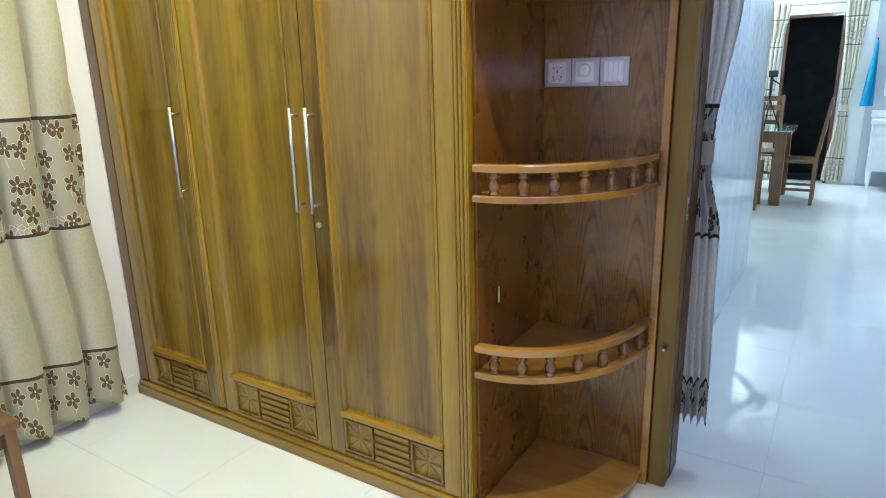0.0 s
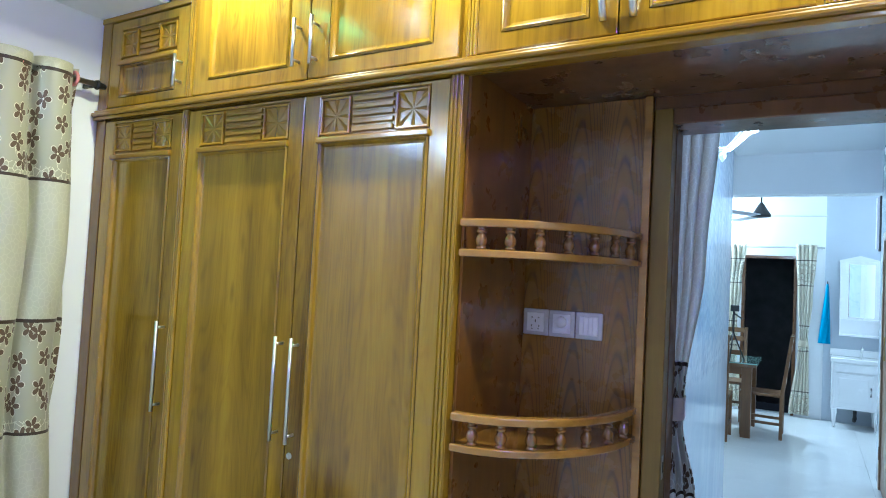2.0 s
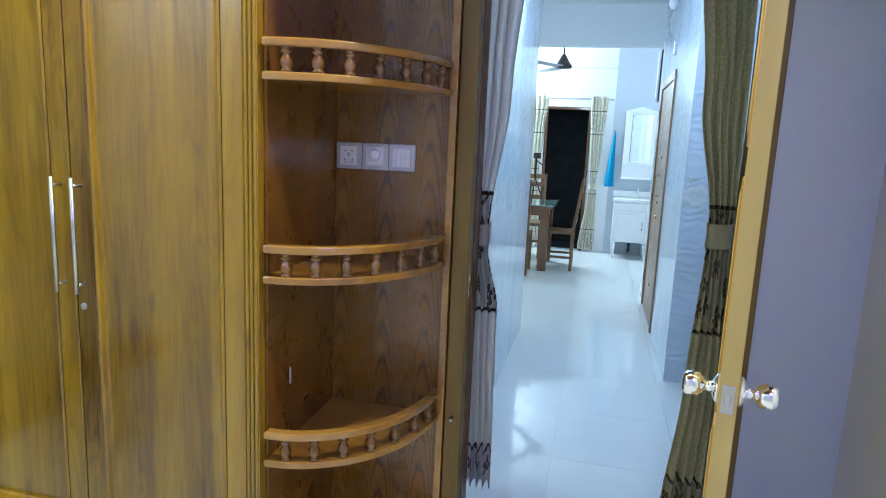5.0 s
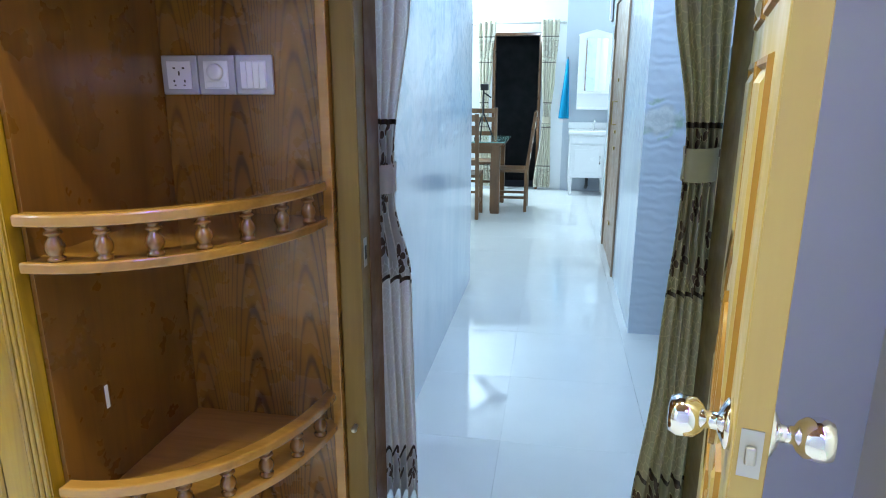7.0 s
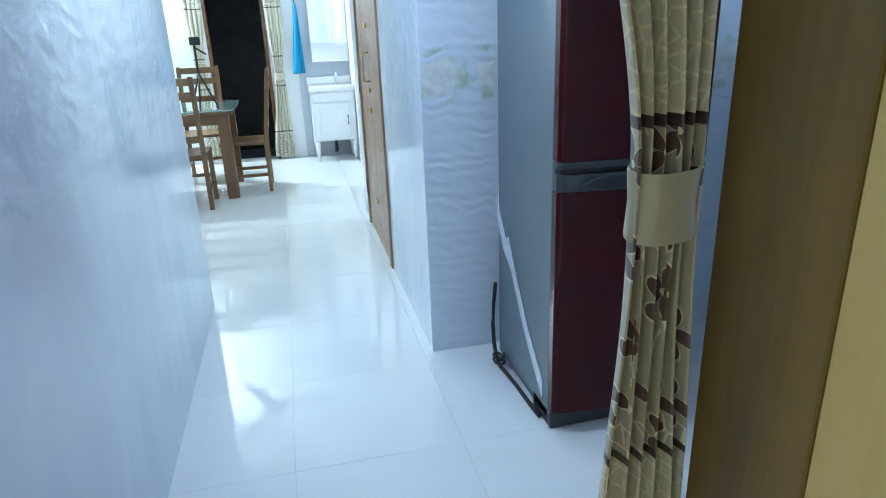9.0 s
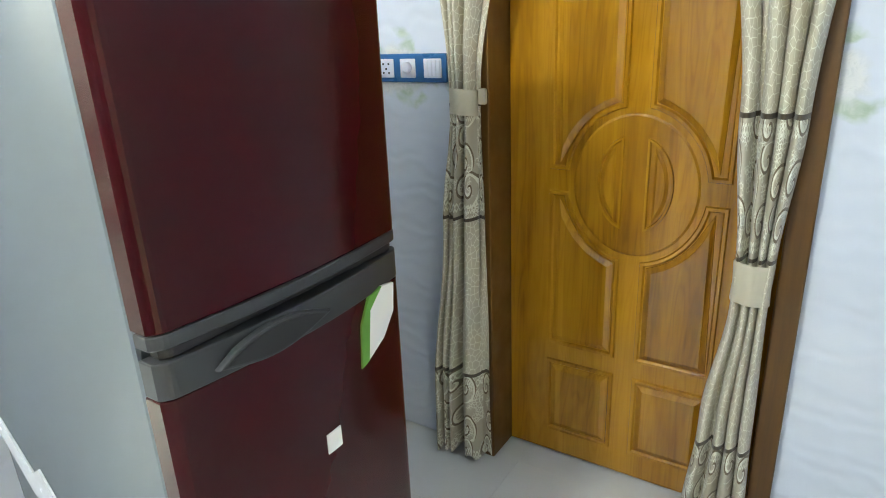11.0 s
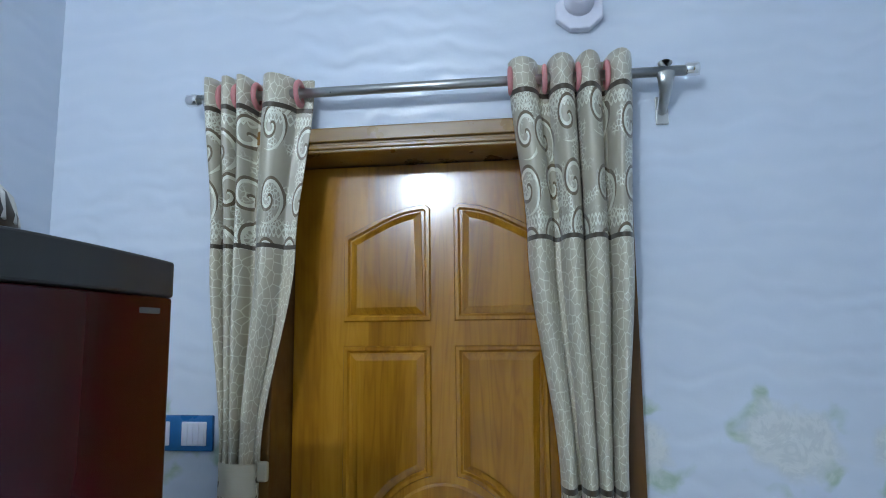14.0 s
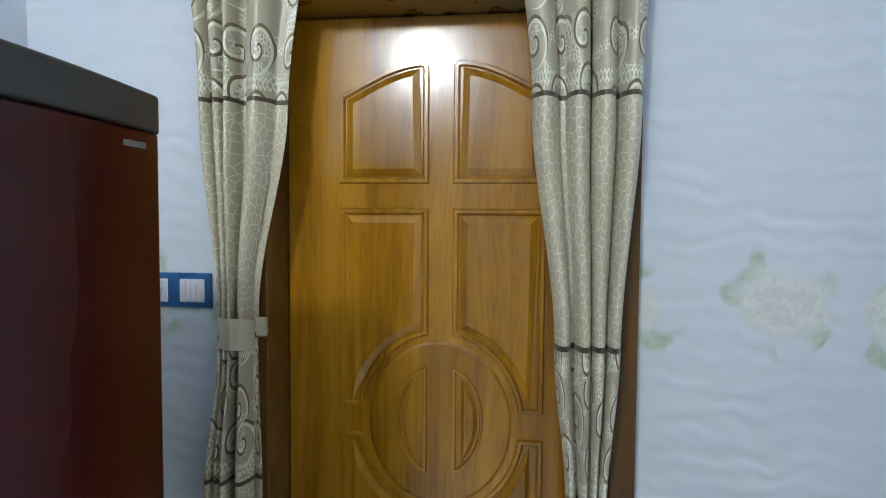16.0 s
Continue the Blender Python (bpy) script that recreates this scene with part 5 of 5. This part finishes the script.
for k in range(30):
    a = 2 * math.pi * k / 30
    q0, q1 = Vector((0.1455 * math.cos(a), 0.1455 * math.sin(a), 1.622)), Vector((0.118 * math.cos(a + 0.13), 0.118 * math.sin(a + 0.13), 1.672))
    c_ = Vector((1.99, 1.60, 0))
    part("stripe", tube([c_ + q0, c_ + (q0 + q1) / 2 + Vector((0.008 * math.cos(a), 0.008 * math.sin(a), 0.002)), c_ + q1], 0.0035, 6), PAPERW, dome)

# ---- corridor ----
ch = thing("wall_sconce", (0.40, 1.62, 2.40), "white curly-armed glowing wall lamp with a hanging drop", "wall lamp")
part("rose", lathe([(0.055, 0.3845), (0.05, 0.395), (0.02, 0.405)], (0, 1.62, 2.42), "x", 20), PLASTIC, ch)
for k, dy in enumerate((-0.09, 0.0, 0.09)):
    pts = []
    for i in range(15):
        s = i / 14
        pts.append((0.40 + 0.20 * s, 1.62 + dy * s, 2.42 - 0.050 * math.sin(math.pi * 1.35 * s) + 0.015 * s))
    arm = part("arm", tube(pts, 0.008, 8), PLASTIC, ch)
    x, y, z = pts[-1]
    part("shade", lathe([(0.012, z), (0.038, z + 0.012), (0.052, z + 0.045), (0.046, z + 0.076), (0.015, z + 0.083)], (x, y, 0), "z", 16), BULBGLOW, arm, "frosted glass shade")
part("drop", lathe([(0.004, 2.375), (0.016, 2.355), (0.020, 2.335), (0.010, 2.315), (0.002, 2.305)], (0.47, 1.60, 0), "z", 12), CERAMIC, ch)
part("drop_chain", tube([(0.47, 1.61, 2.385), (0.47, 1.60, 2.37)], 0.003, 6), PLASTIC, ch)
# wooden door in the corridor's side wall
cd = thing("door_3", (1.5, 3.85, 0), "plain brown wooden door with brass hasp in the corridor wall", "door", kind="structure")
part("jamb", box(1.436, 1.56, 3.291, 3.36, 0, 2.155, 0.003), W_CORR, cd)
part("jamb", box(1.436, 1.56, 4.34, 4.409, 0, 2.155, 0.003), W_CORR, cd)
part("head", box(1.436, 1.56, 3.36, 4.34, 2.085, 2.155, 0.003), W_CORR, cd)
part("leaf", box(1.448, 1.488, 3.365, 3.85, 0.006, 2.08, 0.002), W_CORR, cd)
lf2 = part("leaf", box(1.450, 1.490, 3.856, 4.335, 0.006, 2.08, 0.002), W_CORR, cd)
BRASS = plain("brass_dull", (0.42, 0.30, 0.10), 0.35, 0.9)
hasp = part("hasp", tube([(1.446, 3.80, 1.30), (1.41, 3.80, 1.30), (1.41, 3.80, 1.12), (1.446, 3.80, 1.12)], 0.006, 8), BRASS, cd, "brass pull handle")
for z in (0.30, 0.92, 1.05, 1.45):
    part("bolt", box(1.436, 1.4478, 3.79, 3.86, z, z + 0.025, 0.002), BRASS, cd, "brass bolt")
for z in (0.25, 1.0, 1.8):
    part("hinge", box(1.432, 1.4358, 4.336, 4.366, z, z + 0.11, 0.001), W_FRAME, cd, "dark hinge")
wl = thing("wall_lamp", (1.44, 3.5, 2.35), "small white wall lamp on a thin bent arm", "wall lamp")
part("plate", box(1.432, 1.4495, 3.47, 3.56, 2.30, 2.40, 0.003), PLASTIC, wl)
part("arm", tube([(1.435, 3.52, 2.40), (1.38, 3.50, 2.47), (1.36, 3.48, 2.56), (1.39, 3.45, 2.63)], 0.005, 8), STEEL, wl)
part("shade", lathe([(0.012, 2.63), (0.035, 2.66), (0.04, 2.70), (0.02, 2.73)], (1.39, 3.45, 0), "z", 14), CERAMIC, wl)

# ---- dining room ----
tb = thing("dining_table", (-0.12, 5.95, 0), "brown wooden dining table with green-tinted glass top", "table")
part("glass_top", box(-0.72, 0.44, 5.52, 6.40, 0.800, 0.812, 0.003), GLASSG, tb)
part("tabletop", box(-0.70, 0.42, 5.54, 6.38, 0.765, 0.7995, 0.004), W_TABLE, tb)
for x in (-0.68, 0.28):
    for y in (5.56, 6.26):
        part("leg", box(x, x + 0.10, y, y + 0.10, 0, 0.765, 0.004), W_TABLE, tb)
part("apron", box(-0.60, 0.32, 5.58, 5.60, 0.68, 0.765), W_TABLE, tb)


def dining_chair():
    """Chair at the origin; the back is at +x, facing -x."""
    c = thing("dining_chair", (0, 0, 0), "dark brown wooden dining chair with a slanted back", "chair", "chairs round the dining table")
    part("seat", box(-0.22, 0.20, -0.21, 0.21, 0.455, 0.485, 0.006), W_TABLE, c)
    for y in (-0.21, 0.17):
        part("front_leg", box(-0.21, -0.17, y, y + 0.04, 0, 0.455, 0.003), W_TABLE, c)
        pts = [(0.18, 0), (0.215, 0), (0.215, 0.46), (0.30, 1.13), (0.268, 1.13), (0.18, 0.46)]
        part("back_post", prism(pts, y, y + 0.04, "y", None, 0.003), W_TABLE, c)
        part("side_rail", box(-0.17, 0.18, y + 0.01, y + 0.03, 0.15, 0.18, 0.002), W_TABLE, c)
    for z, dx in ((0.62, 0.225), (0.80, 0.247), (0.98, 0.270), (1.09, 0.283)):
        part("back_slat", box(dx - 0.01, dx + 0.012, -0.17, 0.17, z - 0.03, z + 0.03, 0.003), W_TABLE, c)
    part("stretcher", box(-0.20, -0.18, -0.17, 0.17, 0.22, 0.25, 0.002), W_TABLE, c)
    return c


c1 = dining_chair()
c1.location = (0.47, 5.92, 0)
c2 = copy_thing(c1, pose(-0.02, 5.42, 0, 0, 0, -90))
c3 = copy_thing(c1, pose(0.02, 6.62, 0, 0, 0, 90))

tri = thing("tripod", (0.10, 5.8, 0.812), "black phone tripod standing on the dining table", "tripod")
for k in range(3):
    a = 2 * math.pi * k / 3 + 0.4
    part("leg", tube([(0.16, 5.80, 1.12), (0.16 + 0.13 * math.cos(a), 5.80 + 0.13 * math.sin(a), 0.815)], 0.008, 8), BLACK, tri)
part("column", tube([(0.16, 5.80, 1.10), (0.16, 5.80, 1.36)], 0.011, 8), BLACK, tri)
part("head", box(0.125, 0.215, 5.78, 5.82, 1.36, 1.43, 0.006), BLACK, tri)
part("grip", tube([(0.16, 5.80, 1.34), (0.25, 5.78, 1.28)], 0.008, 8), BLACK, tri)

fan = thing("ceiling_fan", (0.40, 5.9, 2.5), "dark ceiling fan with long grey blades at rest", "ceiling fan")
part("downrod", tube([(0.40, 5.9, 3.10), (0.40, 5.9, 2.60)], 0.010, 8), BLACK, fan)
part("motor", lathe([(0.012, 2.62), (0.03, 2.60), (0.075, 2.52), (0.105, 2.48), (0.105, 2.455), (0.02, 2.445)], (0.40, 5.9, 0), "z", 24), BLACK, fan, "dark conical motor cover")
for k in range(3):
    a = radians(2 + 120 * k)
    m = Matrix.Translation((0.40, 5.9, 2.465)) @ pose(0, 0, 0, 0, 0, math.degrees(a)) @ pose(0, 0, 0, 8, 0, 0)
    part("blade", box(0.10, 0.66, -0.06, 0.06, -0.003, 0.003, 0.002, None, m), SILVERP, fan)

# far curtains and rod
f1 = curtain("dining_curtain", [(0.04, -0.06, 0.13, (0, 7.33, 0)), (1.05, -0.06, 0.07), (1.15, -0.06, 0.06), (1.7, -0.09, 0.10), (2.24, -0.11, 0.15)], 4, 0.020, (1, 0, 0), (0, -1, 0), CLOTH2, "cream tied-back curtain beside the dark doorway", 21)
f2 = curtain("dining_curtain", [(0.04, 0.70, 0.93, (0, 7.33, 0)), (0.9, 0.79, 0.91), (1.02, 0.80, 0.90), (1.5, 0.77, 0.94), (2.24, 0.74, 0.98)], 5, 0.020, (1, 0, 0), (0, -1, 0), CLOTH2, "cream tied-back curtain beside the dark doorway", 22)
tie_band(f2, (0.85, 7.33, 0), (1, 0, 0), 0.055, 0.035, 0.92, 1.0, CLOTH2)
rod = thing("curtain_rod", (0.45, 7.33, 2.20), "steel rod over the dining room doorway", "curtain rod")
part("rod", tube([(-0.20, 7.33, 2.20), (1.06, 7.33, 2.20)], 0.012, 10), STEEL, rod)
for x in (-0.15, 1.03):
    part("bracket", box(x - 0.01, x + 0.01, 7.33, 7.40, 2.185, 2.215, 0.002), STEEL, rod)
dk = thing("door_4", (0.43, 7.45, 0), "dark doorway frame in the far wall", "door frame", kind="structure")
part("head", box(0.10, 0.76, 7.385, 7.50, 2.05, 2.088, 0.003), W_FRAME, dk)
for x in (0.102, 0.72):
    part("jamb", box(x, x + 0.038, 7.385, 7.50, 0, 2.05, 0.003), W_FRAME, dk)

# wash basin cabinet with mirror
va = thing("vanity_cabinet", (1.43, 7.15, 0), "white lacquered wash basin cabinet on turned feet", "vanity")
part("body", box(1.165, 1.650, 6.965, 7.376, 0.235, 0.79, 0.004), LAQUER, va)
dr = part("door", box(1.185, 1.585, 6.950, 6.9645, 0.26, 0.66, 0.004), LAQUER, va)
part("panel", box(1.235, 1.535, 6.945, 6.951, 0.31, 0.61, 0.003), LAQUER, dr)
part("handle", tube([(1.560, 6.949, 0.42), (1.560, 6.925, 0.43), (1.560, 6.925, 0.51), (1.560, 6.949, 0.52)], 0.006, 8), BLACK, dr, "black bow handle")
part("drawer", box(1.185, 1.64, 6.950, 6.9645, 0.68, 0.775, 0.004), LAQUER, va)
for x in (1.195, 1.62):
    for y in (6.995, 7.34):
        part("foot", lathe([(0.012, 0), (0.016, 0.02), (0.022, 0.12), (0.03, 0.20), (0.024, 0.215), (0.032, 0.2345)], (x, y, 0), "z", 14), LAQUER, va)
part("drain_pipe", tube([(1.42, 7.2, 0.234), (1.42, 7.2, 0.10), (1.42, 7.30, 0.06), (1.42, 7.37, 0.06)], 0.022, 10), GREYTRIM, va)
bs = part("basin", box(1.145, 1.657, 6.94, 7.376, 0.7905, 0.845, 0.010), CERAMIC, va, "white ceramic basin top")
part("upstand", box(1.145, 1.657, 7.34, 7.376, 0.8455, 0.93, 0.006), CERAMIC, bs)
part("tap", tube([(1.48, 7.30, 0.846), (1.48, 7.30, 0.96), (1.48, 7.20, 0.975), (1.48, 7.17, 0.95)], 0.011, 10), CHROME, bs)
mc = thing("mirror_cabinet", (1.45, 7.33, 1.1), "white framed bathroom mirror cabinet with arched crest", "mirror")
part("body", box(1.235, 1.655, 7.29, 7.376, 1.10, 2.03, 0.004), LAQUER, mc)
part("crest", prism([(1.225, 2.03), (1.656, 2.03), (1.656, 2.05), (1.445, 2.11), (1.225, 2.05)], 7.28, 7.376, "y"), LAQUER, mc)
part("mirror", box(1.325, 1.60, 7.285, 7.2895, 1.34, 2.0), MIRROR, mc, "silvered mirror pane")
for x0, x1 in ((1.308, 1.325), (1.60, 1.617)):
    part("mirror_frame", box(x0, x1, 7.278, 7.2895, 1.32, 2.02, 0.002), LAQUER, mc)
part("ledge", box(1.235, 1.655, 7.24, 7.2895, 1.30, 1.32, 0.003), LAQUER, mc)
part("ledge", box(1.235, 1.655, 7.24, 7.2895, 1.10, 1.125, 0.003), LAQUER, mc)
tw = thing("towel", (1.09, 7.3, 1.0), "bright blue towel hanging on a hook", "towel")
bm = bmesh.new()
prevr = None
for j in range(25):
    s = j / 24
    w2 = 0.012 + 0.055 * s ** 0.8
    row = []
    for i in range(9):
        u = i / 8 - 0.5
        row.append(bm.verts.new((1.10 - 0.02 * s + 2 * w2 * u, 7.33 - 0.018 * math.cos(9 * u + 2 * s) - 0.02, 1.74 - 0.76 * s)))
    if prevr:
        for i in range(8):
            f = bm.faces.new((prevr[i], prevr[i + 1], row[i + 1], row[i]))
            f.smooth = True
    prevr = row
ob = part("cloth", bm, TOWEL, tw)
mod = ob.modifiers.new("thickness", "SOLIDIFY")
mod.thickness = 0.008
part("hook", tube([(1.10, 7.379, 1.77), (1.10, 7.34, 1.77), (1.10, 7.33, 1.74)], 0.006, 8), BLACK, tw)
tv = thing("loudspeaker", (1.60, 6.4, 2.4), "tall black and silver box fixed high on the wall", "loudspeaker")
part("body", box(1.555, 1.6595, 6.30, 6.46, 2.12, 2.74, 0.008), BLACK, tv)
part("front", box(1.530, 1.5545, 6.31, 6.45, 2.14, 2.72, 0.003), SILVERP, tv)
dt = thing("tube_lamp", (-0.75, 7.37, 2.66), "white tube lamp on the far dining room wall", "lamp")
part("tube", tube([(-1.33, 7.345, 2.66), (-0.19, 7.345, 2.66)], 0.014, 10), BULBGLOW, dt)
part("batten", box(-1.36, -0.16, 7.372, 7.3995, 2.63, 2.69, 0.003), PLASTIC, dt)
for x in (-1.35, -0.19):
    part("lamp_holder", box(x, x + 0.018, 7.330, 7.3715, 2.640, 2.680, 0.003), PLASTIC, dt)
# ---- floor tiles, last ----
TW = 0.605
X0, Y0 = 0.80 - 5 * TW, 0.86 - 9 * TW
mesh_cache = {}
rest = bmesh.new()
for i in range(-1, 10):
    for j in range(0, 22):
        xa, ya = max(X0 + i * TW, -1.868), max(Y0 + j * TW, -4.098)
        xb, yb = min(X0 + (i + 1) * TW, 2.92), min(Y0 + (j + 1) * TW, 7.375)
        if xb - xa < 0.02 or yb - ya < 0.02:
            continue
        key = (round(xb - xa, 3), round(yb - ya, 3))
        if key not in mesh_cache:
            bm = box(0.0004, key[0] - 0.0004, 0.0004, key[1] - 0.0004, -0.006, 0.0, 0.0004, seg=1)
            me = bpy.data.meshes.new("tile")
            bm.to_mesh(me)
            bm.free()
            me.materials.append(TILE)
            mesh_cache[key] = me
        t_ = new("tile", mesh_cache[key])
        t_.parent = FLOOR
        t_.location = (xa, ya, 0)
